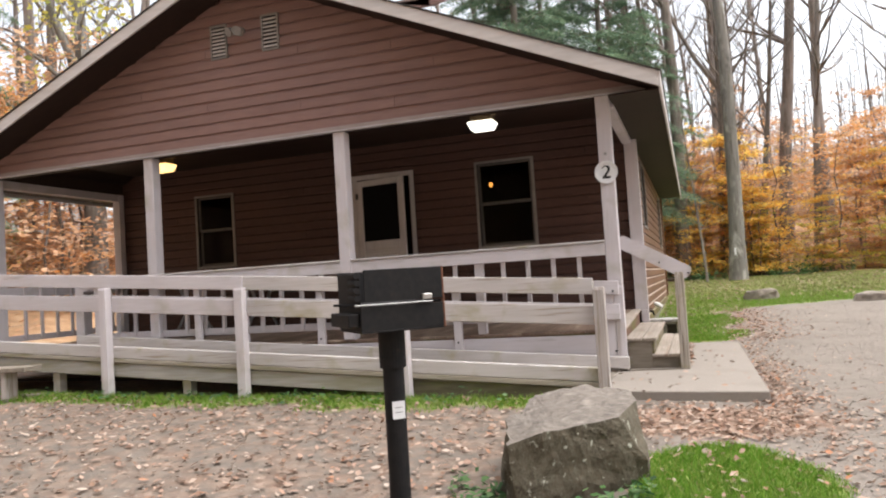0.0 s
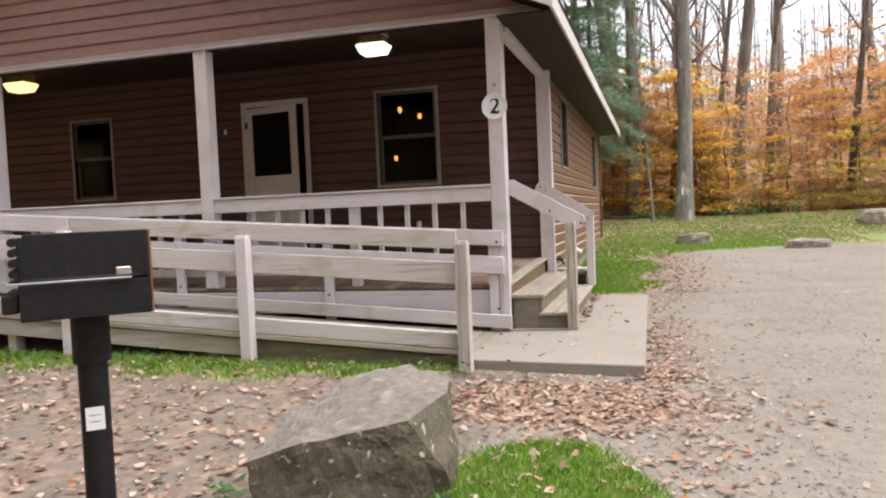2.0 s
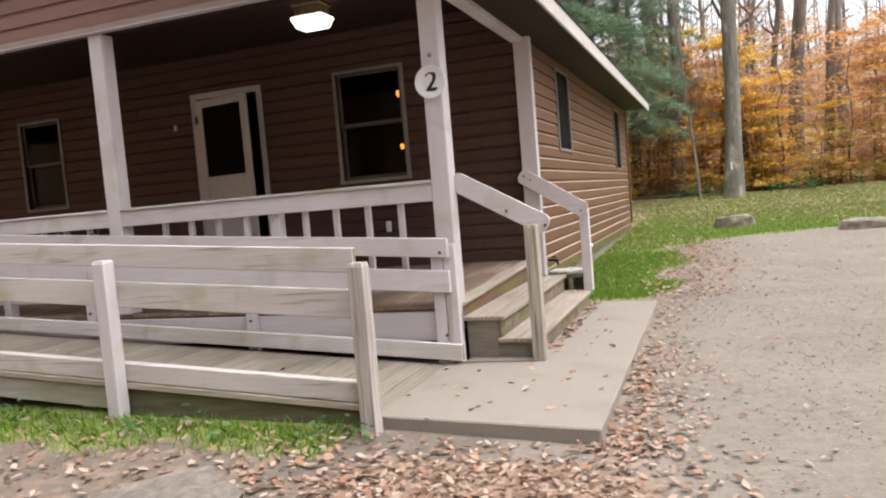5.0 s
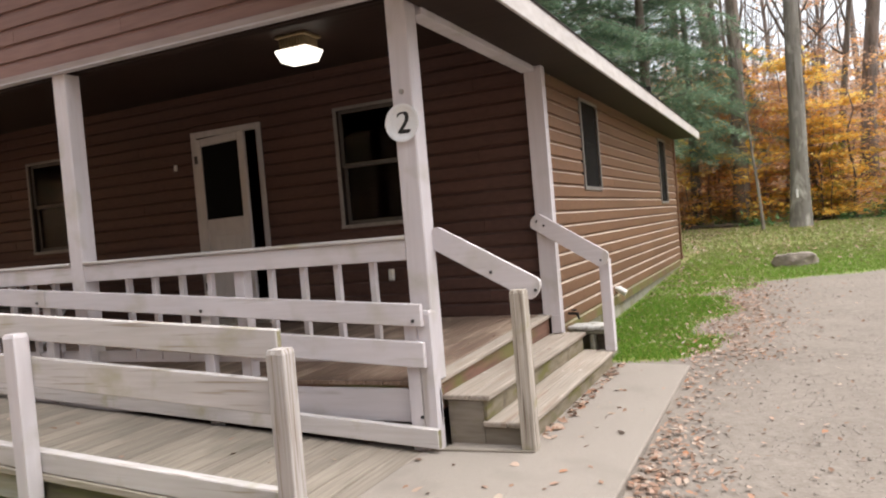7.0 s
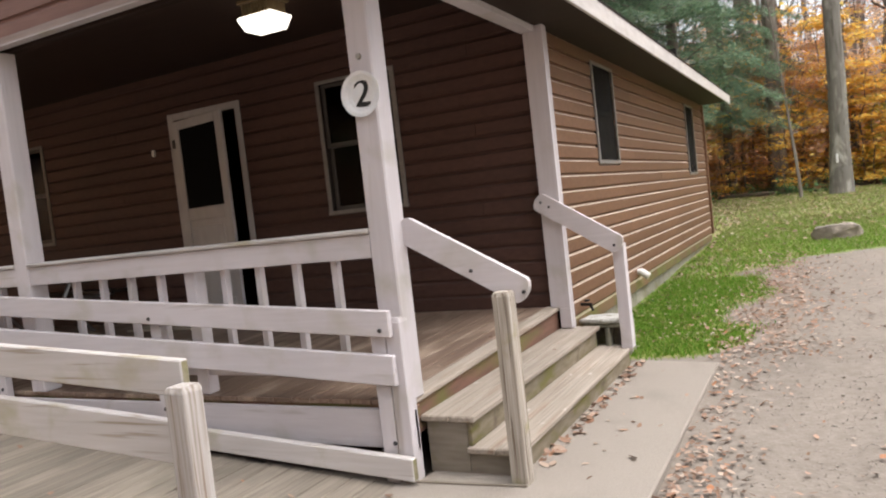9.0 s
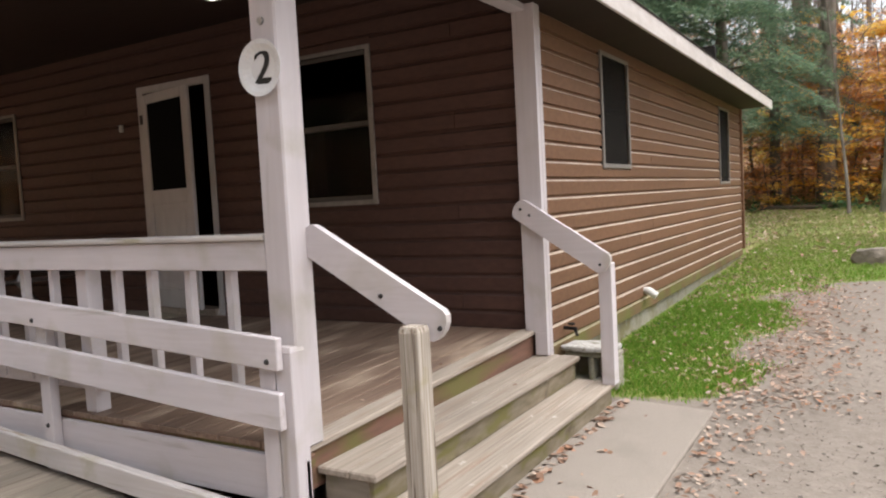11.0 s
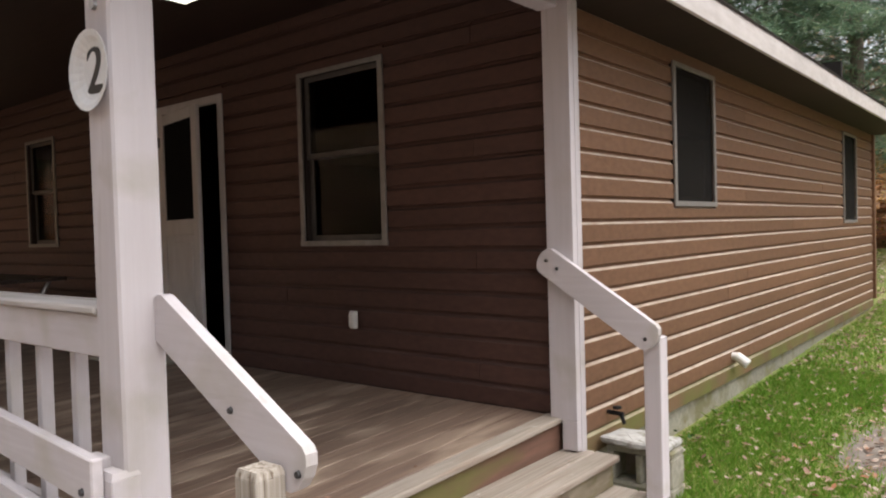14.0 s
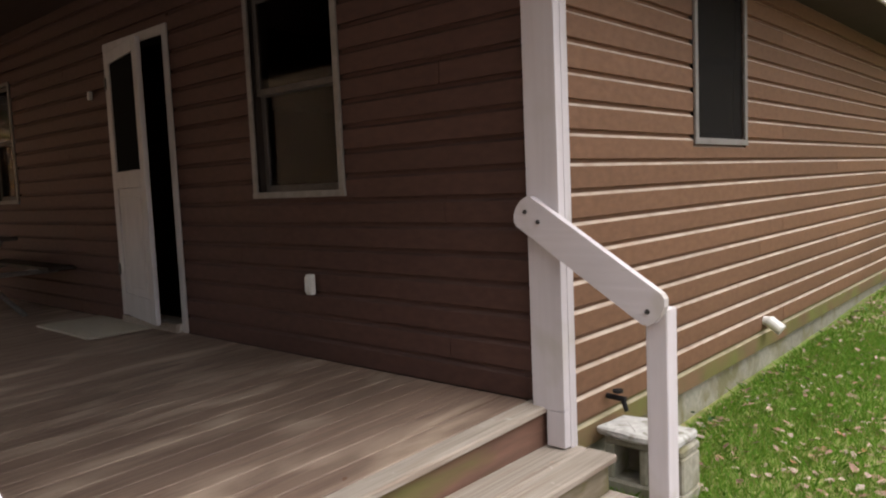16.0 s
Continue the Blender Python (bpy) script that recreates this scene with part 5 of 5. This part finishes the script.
def tall_tree(seed, height, radius, first=0.45, lean=0.03, bark=BARK, fork=False):
    """A bare forest tree: a long trunk with limbs and twigs high up."""
    r = random.Random(seed)
    V, F, tips = [], [], []
    pts, rad, p_, d = [], [], Vector((0, 0, -0.3)), Vector((r.uniform(-lean, lean), r.uniform(-lean, lean), 1)).normalized()
    segs = 14
    for i in range(segs + 1):
        f = i / segs
        flare = 1 + 0.3 * max(0, 1 - f * segs / 1.1)
        pts.append(p_.copy())
        rad.append(radius * flare * (1 - 0.8 * f))
        d = (d + Vector((r.uniform(-0.035, 0.035), r.uniform(-0.035, 0.035), 0.02))).normalized()
        p_ = p_ + d * (height / segs)
    tube(V, F, pts, rad, 12)
    for i in range(int(segs * first), segs):
        for _ in range(2 if i < segs - 3 else 3):
            side = Vector((r.uniform(-1, 1), r.uniform(-1, 1), r.uniform(0.35, 1.1))).normalized()
            limb(V, F, r, pts[i], side, height * r.uniform(0.12, 0.24), rad[i] * 0.45, 2, tips, 0.4, (2, 4), 5)
    if fork:
        i = int(segs * 0.36)
        limb(V, F, r, pts[i], Vector((-0.45, 0.1, 1)), height * 0.5, rad[i] * 0.7, 3, tips, 0.5, (3, 4), 8)
    return V, F, tips, bark

def tree_thing(name, V, F, bark, label, foliage=None, group="", sides=12, rows=14):
    """The first rows of quads, sides to a row, are the trunk; the rest are limbs too many to count."""
    e = tagged(new(name), label, "tree", group)
    nv, nf = sides * (rows + 1), sides * rows
    shared("trunk", to_mesh("trunk", V[:nv], F[:nf], bark), e)
    if len(F) > nf:
        rest = np.array(F[nf:]) - nv
        tagged(shared("branchwork", to_mesh("branchwork", V[nv:], rest, bark), e), kind="stuff")
    if foliage:
        tagged(shared("crown", foliage, e), kind="stuff")
    return e

def sapling(seed, height, material, count):
    """A slender beech with level sprays of leaves."""
    r = random.Random(seed)
    g = np.random.default_rng(seed)
    V, F, tips = [], [], []
    pts = [Vector((r.uniform(-0.05, 0.05) * i, r.uniform(-0.05, 0.05) * i, height * i / 8 - 0.2)) for i in range(9)]
    tube(V, F, pts, [0.045 * height / 6 * (1 - 0.1 * i) for i in range(9)], 6)
    cs = []
    sprays = int(10 + height * 2.4)
    for _ in range(sprays):
        f = r.uniform(0.10, 1.0)
        z = height * f
        a = r.uniform(0, math.tau)
        ln = height * r.uniform(0.18, 0.42) * (1.15 - 0.6 * f)
        start = pts[min(int(f * 8), 8)]
        w = Vector((math.cos(a), math.sin(a), r.uniform(-0.05, 0.3)))
        end = start + w * ln
        tube(V, F, [start, start + w * ln * 0.5 + Vector((0, 0, 0.05)), end], [0.014, 0.009, 0.003], 3)
        m_ = int(count / sprays)
        t = g.beta(1.6, 1.1, m_)
        off = g.normal(0, 1, (m_, 3)) * np.array([1, 1, 0.22]) * (0.10 + 0.16 * ln) * (0.35 + t)[:, None]
        cs.append(np.array(start)[None] + np.array(w)[None] * (ln * t)[:, None] + off)
    return V, F, np.concatenate(cs)

def conifer(seed, height, reach, lowest):
    r = random.Random(seed)
    g = np.random.default_rng(seed)
    V, F, cs = [], [], []
    pts = [Vector((0.02 * math.sin(i), 0.02 * math.cos(i * 1.3), height * i / 10 - 0.2)) for i in range(11)]
    tube(V, F, pts, [0.24 * height / 18 * (1.02 - 0.1 * i) for i in range(11)], 9)
    z = lowest
    while z < height - 0.3:
        f = (z - lowest) / (height - lowest)
        for _ in range(5):
            a = r.uniform(0, math.tau)
            ln = reach * (1 - f) ** 0.8 * r.uniform(0.55, 1.1) + 0.25
            q = [Vector((0, 0, z)), Vector((math.cos(a) * ln * 0.55, math.sin(a) * ln * 0.55, z + 0.10 * ln)), Vector((math.cos(a) * ln, math.sin(a) * ln, z - 0.16 * ln))]
            tube(V, F, q, [0.035, 0.02, 0.005], 3)
            m_ = int(70 + 130 * ln)
            t = g.uniform(0.15, 1, m_)
            base = np.where((t < 0.55)[:, None], np.array(q[0]) + (np.array(q[1]) - np.array(q[0])) * (t / 0.55)[:, None], np.array(q[1]) + (np.array(q[2]) - np.array(q[1])) * ((t - 0.55) / 0.45)[:, None])
            side = np.array([-math.sin(a), math.cos(a), 0])
            w = g.normal(0, 1, m_) * 0.24 * ln * (1.15 - t)
            cs.append(base + side[None] * w[:, None] + np.stack([np.zeros(m_), np.zeros(m_), -np.abs(w) * 0.35 + g.normal(0, 0.05, m_)], 1))
        z += height * 0.022 + 0.1
    return V, F, np.concatenate(cs)

# the pair of pale stems standing on the lawn's edge
V, F, tips, _ = tall_tree(11, 30, 0.335, 0.55, 0.01, PALEBARK)
big = tree_thing("lawn_tree", V, F, PALEBARK, "tall pale-barked bare tree at the lawn's edge")
big.matrix_world = pose(1.88, 34.0, 0.86)
blaze = part("bark_scar", box(-0.10, -0.02, -0.37, -0.31, 1.1, 1.42, bevel=0.015), PAPER, big, "white scar on the bark")
V, F, tips, _ = tall_tree(23, 27, 0.27, 0.35, 0.02, BARK, True)
second = tree_thing("lawn_tree", V, F, BARK, "tall grey bare tree forking beside its pale neighbour")
second.matrix_world = pose(1.75, 43.0, float(ground_z(1.75, 43.0)), 0, 0, 20)
V, F, tips, _ = tall_tree(31, 9, 0.065, 0.3, 0.02, BARK)
slim = tree_thing("slim_tree", V, F, BARK, "slim dark bare tree with thin branches")
slim.matrix_world = pose(0.62, 33.5, 0.86)

bare = []
for s_, h_, r_ in ((41, 27, 0.30), (42, 30, 0.36), (43, 24, 0.24), (44, 28, 0.28), (45, 21, 0.18)):
    V, F, tips, bk = tall_tree(s_, h_, r_, 0.42, 0.06)
    e = tree_thing("forest_tree", V, F, bk, "tall bare grey-brown forest tree", None, "bare forest trees")
    bare.append(e)
kinds = []
for s_, h_, m_, c_ in ((51, 6.5, ORANGE, 1500), (52, 5.0, GOLD, 1300), (53, 8.0, ORANGE, 1800), (54, 4.0, YELLOW, 1000), (55, 7.0, GOLD, 1600), (56, 9.0, RUSSET, 1900), (57, 3.0, ORANGE, 800)):
    V, F, cs = sapling(s_, h_, m_, c_)
    e = tree_thing("beech_sapling", V, F, BARK, {"orange_beech_leaves": "young beech with level sprays of orange leaves", "golden_beech_leaves": "young beech with golden autumn leaves",
        "yellow_green_leaves": "low beech with yellow-green leaves", "russet_oak_leaves": "young tree with russet-brown leaves"}[m_.name], leaves("crown", cs, 0.10, m_, 0.3, 0, s_), "young beeches", 6, 8)
    kinds.append(e)
rt = random.Random(99)
def scatter(protos, spots, first_used):
    for x_, y_ in spots:
        pr = rt.choice(protos)
        s = rt.uniform(0.8, 1.25)
        m = pose(x_, y_, float(ground_z(x_, y_)) - 0.1, 0, 0, rt.uniform(0, 360)) @ Matrix.Scale(s, 4)
        if pr not in first_used:
            first_used.add(pr)
            pr.matrix_world = m
        else:
            o = copy_thing(pr, pose(0, 0, 0))
            o.matrix_basis = m
used = set()
spots = [(rt.uniform(-20, 26), rt.uniform(42, 78)) for _ in range(24)]
spots += [(rt.uniform(-44, -15), rt.uniform(2, 44)) for _ in range(26)]
# Unseen trees behind and right, added to block low light and fill reflections.
spots += [(rt.uniform(-22, 22), rt.uniform(-42, -18)) for _ in range(16)] + [(rt.uniform(18, 34), rt.uniform(-10, 40)) for _ in range(12)]
spots += [(-0.4, 39.5), (0.55, 46), (2.7, 41), (3.9, 45), (5.4, 48), (6.4, 43), (3.0, 54)]
scatter(bare, spots, used)
spots = [(rt.uniform(-8, 19), rt.uniform(38.5, 47)) for _ in range(40)] + [(rt.uniform(-14, 24), rt.uniform(47, 66)) for _ in range(50)]
scatter(kinds[:6], spots, used)
spots = [(rt.uniform(-4, 16), rt.uniform(38.5, 43)) for _ in range(26)]
scatter([kinds[0], kinds[1], kinds[4], kinds[6]], spots, used)
spots = [(rt.uniform(-8, 18), rt.uniform(37.5, 40)) for _ in range(22)]
scatter([kinds[3], kinds[6], kinds[1]], spots, used)
spots = [(rt.uniform(-32, -13.5), rt.uniform(4, 34)) for _ in range(80)]
scatter([kinds[0], kinds[5], kinds[5], kinds[6], kinds[5], kinds[3]], spots, used)

for x_, y_ in ((6.3, 38.4), (5.2, 38.0), (3.1, 38.6), (7.6, 38.8), (8.6, 37.9), (9.7, 38.3), (10.8, 37.6)):
    o = copy_thing(kinds[3], pose(0, 0, 0))
    o.matrix_basis = pose(x_, y_, float(ground_z(x_, y_)) - 0.3, 0, 0, x_ * 90) @ Matrix.Scale(0.75, 4)
def fallen_log(x0, x1, y, r):
    V_, F_ = [], []
    tube(V_, F_, [Vector((x0 + (x1 - x0) * k_ / 5, y + 0.15 * math.sin(k_ * 1.7), float(ground_z(x0, y)) + r * 0.7)) for k_ in range(6)], [r * (1 - 0.06 * k_) for k_ in range(6)], 9)
    tagged(new("fallen_log", to_mesh("fallen_log", V_, F_, LOGBARK)), "rotting brown fallen log lying at the edge of the woods", "log", "fallen logs")
fallen_log(-2.6, 0.6, 37.2, 0.10)
fallen_log(1.9, 4.4, 37.8, 0.08)

# hemlocks; the copies at y -12 and below are unseen, added to block low light
V, F, cs = conifer(61, 20, 4.6, 3.4)
hem = tree_thing("hemlock", V, F, BARK, "dark green hemlock with drooping layered branches", leaves("crown", cs, 0.115, NEEDLE, 0.45, 0, 61, 0.17), "hemlocks", 9, 10)
hem.matrix_world = pose(-3.0, 32.0, 0.84)
# (-16, 11) and (-17.5, 5.5) are added to darken the porch's far end.
for x_, y_, s_, a_ in ((-6.2, 30.0, 1.1, 80), (-2.2, 39, 0.9, 140), (13.4, 39.5, 0.75, 200), (-8.0, 33, 1.0, 20), (-21, 15, 0.9, 10), (-16.0, 11.0, 0.75, 40), (-17.5, 5.5, 0.8, 300), (-6.5, 38, 1.15, 250), (-14, -15, 1.0, 5), (-8, -13, 0.9, 75), (-2, -16, 1.1, 130), (4, -14, 1.0, 310), (10, -17, 1.1, 33), (-20, -12, 1.0, 200)):
    o = copy_thing(hem, pose(0, 0, 0))
    o.matrix_basis = pose(x_, y_, float(ground_z(x_, y_)), 0, 0, a_) @ Matrix.Scale(s_, 4)

# broad tree behind the cabin's far corner, with thinning leaves
V, F, tips, _ = tall_tree(71, 17, 0.42, 0.25, 0.08, PALEBARK, True)
tp = np.array([tuple(t) for t in tips])
gk = np.random.default_rng(5)
pick = tp[gk.integers(0, len(tp), 2600)]
broad = tree_thing("maple", V, F, PALEBARK, "broad pale-barked tree with thinning yellow leaves", leaves("crown", pick, 0.13, YELLOW, 0.9, 0.45, 3))
broad.matrix_world = pose(-19.5, 20.5, float(ground_z(-19.5, 20.5)))

# far woods: thin stems up the hill
V, F = [], []
for _ in range(260):
    x_, y_ = rt.uniform(-40, 50), rt.uniform(62, 105)
    h_ = rt.uniform(7, 15)
    b_ = Vector((x_, y_, float(ground_z(x_, y_)) - 0.3))
    top = b_ + Vector((rt.uniform(-1, 1), rt.uniform(-1, 1), h_))
    midp = (b_ + top) / 2 + Vector((rt.uniform(-0.4, 0.4), 0, 0))
    rr_ = rt.uniform(0.06, 0.18)
    tube(V, F, [b_, midp, top], [rr_, rr_ * 0.7, 0.02], 4)
    for _k in range(7):
        s0 = b_.lerp(top, rt.uniform(0.35, 0.95))
        tube(V, F, [s0, s0 + Vector((rt.uniform(-2, 2), rt.uniform(-1, 1), rt.uniform(0.8, 2.6)))], [0.035, 0.008], 3)
tagged(new("far_woods", to_mesh("far_woods", V, F, BARK)), "thin bare stems crowding the far hillside", "woods", kind="stuff")
cs = np.stack([rng.uniform(-30, 40, 30000), rng.uniform(56, 92, 30000), np.zeros(30000)], 1)
cs[:, 2] = ground_z(cs[:, 0], cs[:, 1]) + rng.gamma(2.0, 1.3, 30000)
tagged(new("hill_foliage", leaves("hill_foliage", cs, 0.26, HILL, 0.5, 0.1, 8)), "haze-greyed russet leaves of the far hillside's undergrowth", "foliage", kind="stuff")

# ---- grass, herbs, fallen leaves, gravel ----
def outside(x, y):
    """True where open ground lies under the sky (not under slab, ramp, steps, cabin or boulder)."""
    cabin = (x > XL - 0.2) & (x < XR + 0.02) & (y > 6.36) & (y < YB + 0.05)
    slab = (x > -0.72) & (x < 0.61) & (y > 6.34) & (y < 10.43)
    rock_ = ((x + 0.60) / 0.40) ** 2 + ((y - 4.25) / 0.52) ** 2 < 0.8
    return ~(cabin | slab | rock_)

def blades(n, x0, x1, y0, y1, hmin, hmax, width, seed, fade=None):
    g = np.random.default_rng(seed)
    x, y = g.uniform(x0, x1, n), g.uniform(y0, y1, n)
    keep = outside(x, y) & (g.uniform(0, 1, n) < grass_amount(x, y) ** 1.5)
    if fade:
        keep &= g.uniform(0, 1, n) < smooth(y + wob(x, y, 0.9, 0.3), *fade)
    x, y = x[keep], y[keep]
    z = ground_z(x, y) + 0.005
    k_ = len(x)
    h = g.uniform(hmin, hmax, k_) * (0.6 + 0.4 * grass_amount(x, y))
    a = g.uniform(0, math.tau, k_)
    lean = g.normal(0, 0.45, (k_, 2)) * h[:, None]
    base = np.stack([x, y, z], 1)
    t = np.stack([np.cos(a), np.sin(a), np.zeros(k_)], 1) * width
    mid_ = base + np.concatenate([lean * 0.35, (h * 0.6)[:, None]], 1)
    tip = base + np.concatenate([lean, h[:, None]], 1)
    v = np.stack([base - t, base + t, mid_ + t * 0.7, tip, mid_ - t * 0.7], 1).reshape(-1, 3)
    return v
gv = np.concatenate([blades(34000, -0.6, 1.0, 3.2, 5.3, 0.025, 0.06, 0.0026, 1), blades(30000, -9.2, -0.4, 5.6, 6.4, 0.03, 0.09, 0.003, 2),
    blades(60000, -0.6, 1.6, 10.3, 14.5, 0.03, 0.07, 0.0032, 3), blades(80000, -0.6, 4.0, 13.5, 26, 0.03, 0.07, 0.0048, 4, (25, 15))])
tagged(new("grass", mesh_np("grass", gv, np.arange(len(gv)).reshape(-1, 5), BLADE)), "short bright green grass with fallen leaves in it", "grass", kind="stuff")
gv = np.concatenate([blades(50000, -0.6, 5.0, 14, 24, 0.03, 0.07, 0.006, 6, (14, 23)), blades(70000, -6.0, 9.0, 19.6, 37, 0.03, 0.085, 0.009, 5, (17, 26))])
tagged(new("lawn_grass", mesh_np("lawn_grass", gv, np.arange(len(gv)).reshape(-1, 5), DRY_BLADE)), "thin yellowish autumn lawn towards the woods", "grass", kind="stuff")

def herbs():
    g = np.random.default_rng(9)
    x = np.concatenate([g.uniform(-1.25, -0.15, 900), g.uniform(-9, -0.6, 900), g.uniform(-0.62, -0.35, 60)])
    y = np.concatenate([g.uniform(3.45, 4.1, 900), g.uniform(6.0, 6.42, 900), g.uniform(10.9, 16, 60)])
    clump = wob(x, y, 5.0, 2.0) > 0.0
    keep = outside(x, y) & clump
    x, y = x[keep], y[keep]
    z = ground_z(x, y) + g.uniform(0.02, 0.10, len(x))
    fx, fy = g.uniform(-3, 7, 5000), g.uniform(35.8, 38.6, 5000)
    keep = wob(fx, fy, 1.7, 0.7) > 0.25
    fx, fy = fx[keep], fy[keep]
    fz = ground_z(fx, fy) + g.gamma(1.6, 0.14, len(fx))
    size = np.concatenate([np.full(len(x), 0.028), np.full(len(fx), 0.075)])
    pts = np.concatenate([np.stack([x, y, z], 1), np.stack([fx, fy, fz], 1)])
    return leaves("herbs", pts, size, HERB, 0.5, 0.01, 10)
tagged(new("ground_herbs", herbs()), "low green herbs round boulder, ramp and wood edge", "plants", kind="stuff")

def fallen(n, x0, x1, y0, y1, size, seed, base=None):
    """Curled fallen leaves: two bent halves each."""
    g = np.random.default_rng(seed)
    x, y = g.uniform(x0, x1, n), g.uniform(y0, y1, n)
    if base is None:
        keep = outside(x, y) & (g.uniform(0, 1, n) < litter_amount(x, y))
        x, y = x[keep], y[keep]
        z = ground_z(x, y) + 0.012 + 0.022 * grass_amount(x, y) + g.uniform(0, 0.012, len(x))
    else:
        z = base(x, y) + 0.004
    k_ = len(x)
    a = g.uniform(0, math.tau, k_)
    s = size * g.uniform(0.5, 1.25, k_)
    til = g.normal(0, 0.28, (k_, 2))
    curl = g.uniform(0.05, 0.5, k_) * s
    rag = g.uniform(0.6, 1.25, (6, k_))
    def pt(u, w, c):
        dx = (np.cos(a) * u - np.sin(a) * w) * s
        dy = (np.sin(a) * u + np.cos(a) * w) * s
        return np.stack([x + dx, y + dy, z + np.maximum(dx * til[:, 0] + dy * til[:, 1], -0.008) + c * curl], 1)
    v = np.stack([pt(-rag[0], 0, 0.25), pt(-0.3 * rag[1], -0.55 * rag[2], 0.45), pt(0.45 * rag[3], -0.45 * rag[1], 0.4), pt(rag[5], 0.05, 0.15), pt(0.4 * rag[2], 0.5 * rag[4], 0.45), pt(-0.35 * rag[3], 0.5 * rag[0], 0.4), pt(0, 0, 0.0)], 1).reshape(-1, 3)
    f = np.array([(6, 0, 1), (6, 1, 2), (6, 2, 3), (6, 3, 4), (6, 4, 5), (6, 5, 0)])
    return v, (f[None] + 7 * np.arange(k_)[:, None, None]).reshape(-1, 3)
def join(sets):
    vs, fs, o = [], [], 0
    for v, f in sets:
        vs.append(v), fs.append(f + o)
        o += len(v)
    return np.concatenate(vs), np.concatenate(fs)
lv, lf = join([fallen(9500, -1.0, 1.7, 3.0, 6.4, 0.025, 1), fallen(11000, 0.5, 1.8, 6.2, 11.0, 0.024, 2), fallen(9500, -8.5, -0.4, 2.0, 6.3, 0.029, 3), fallen(12000, -0.6, 2.2, 10.4, 17, 0.027, 4),
    fallen(1500, 1.5, 5, 1, 18, 0.045, 5), fallen(16000, -5, 8, 16, 37, 0.055, 6),
    fallen(26, -0.7, 0.5, 6.4, 7.7, 0.035, 7, lambda a, b: 0.555 + 0 * a), fallen(18, 0.08, 0.5, 7.9, 10.3, 0.03, 8, lambda a, b: 0.555 + 0 * a), fallen(110, -0.06, 0.03, 7.95, 10.4, 0.035, 9, lambda a, b: 0.556 + 0 * a),
    fallen(26, -4.5, -0.9, 6.52, 7.62, 0.035, 10, lambda a, b: ramp_z(a)), fallen(7, -0.9, -0.05, 8.2, 10.2, 0.022, 11, lambda a, b: np.where(a > -0.31, 0.70, np.where(a > -0.62, 0.866, floor_z(b))))])
tagged(new("fallen_leaves", mesh_np("fallen_leaves", lv, lf, LITTER)), "dry brown and rust fallen leaves on the ground", "leaves", kind="stuff")

def pebbles(n, x0, x1, y0, y1, size, seed):
    g = np.random.default_rng(seed)
    x, y = g.uniform(x0, x1, n), g.uniform(y0, y1, n)
    keep = outside(x, y) & (grass_amount(x, y) < 0.3)
    x, y = x[keep], y[keep]
    k_ = len(x)
    s = size * g.lognormal(0, 0.45, k_)
    dirs = np.array([(1, 0, 0), (0, 1, 0), (-1, 0, 0), (0, -1, 0), (0, 0, 0.42), (0, 0, -0.5)])
    v = dirs[None] * s[:, None, None] * g.uniform(0.55, 1.15, (k_, 6, 1))
    a = g.uniform(0, math.tau, k_)
    c, sn = np.cos(a)[:, None], np.sin(a)[:, None]
    v = np.stack([v[..., 0] * c - v[..., 1] * sn, v[..., 0] * sn + v[..., 1] * c, v[..., 2]], -1)
    v = v + np.stack([x, y, ground_z(x, y) + 0.004], 1)[:, None, :]
    f = np.array([(0, 1, 4), (1, 2, 4), (2, 3, 4), (3, 0, 4), (1, 0, 5), (2, 1, 5), (3, 2, 5), (0, 3, 5)])
    return v.reshape(-1, 3), (f[None] + 6 * np.arange(k_)[:, None, None]).reshape(-1, 3)
pv, pf = join([pebbles(9000, 0.5, 2.6, 3.5, 13, 0.0052, 1), pebbles(6000, -6, 1.5, 1.2, 5.8, 0.006, 2), pebbles(2000, 1.5, 5, 6, 18, 0.008, 3)])
tagged(new("gravel", mesh_np("gravel", pv, pf, PEBBLE)), "loose grey-brown gravel stones", "gravel", kind="stuff")

# ---- siding and floor pieces ----
SIDE_TOP = 3.33
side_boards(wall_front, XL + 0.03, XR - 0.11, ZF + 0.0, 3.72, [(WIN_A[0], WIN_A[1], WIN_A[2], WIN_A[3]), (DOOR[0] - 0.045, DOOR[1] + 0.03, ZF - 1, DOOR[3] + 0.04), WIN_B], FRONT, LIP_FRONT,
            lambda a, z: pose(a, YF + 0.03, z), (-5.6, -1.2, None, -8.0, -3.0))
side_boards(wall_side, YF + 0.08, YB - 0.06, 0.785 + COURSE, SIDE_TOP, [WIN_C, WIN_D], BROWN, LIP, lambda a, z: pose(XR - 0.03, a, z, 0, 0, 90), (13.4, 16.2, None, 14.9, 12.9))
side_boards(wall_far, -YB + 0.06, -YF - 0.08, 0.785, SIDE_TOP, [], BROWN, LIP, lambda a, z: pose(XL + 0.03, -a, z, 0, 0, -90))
side_boards(wall_side, YF + 0.08, YB - 0.06, 0.785, 0.92, [], MOSSY, LIP_MOSS, lambda a, z: pose(XR - 0.03, a, z, 0, 0, 90))
fb = bmesh.new()
bx(fb, -0.0665, 0.0665, 7.80, YF - 0.005, -0.03, 0.0, 0.003)
fall(fb)
fb_me = bpy.data.meshes.new("floor_board")
fb.to_mesh(fb_me), fb.free()
fb_me.materials.append(PORCH)
x = XR - 0.237
while x > XL:
    shared("floor_board", fb_me, deck, pose(x, 0, ZF))
    x -= 0.138
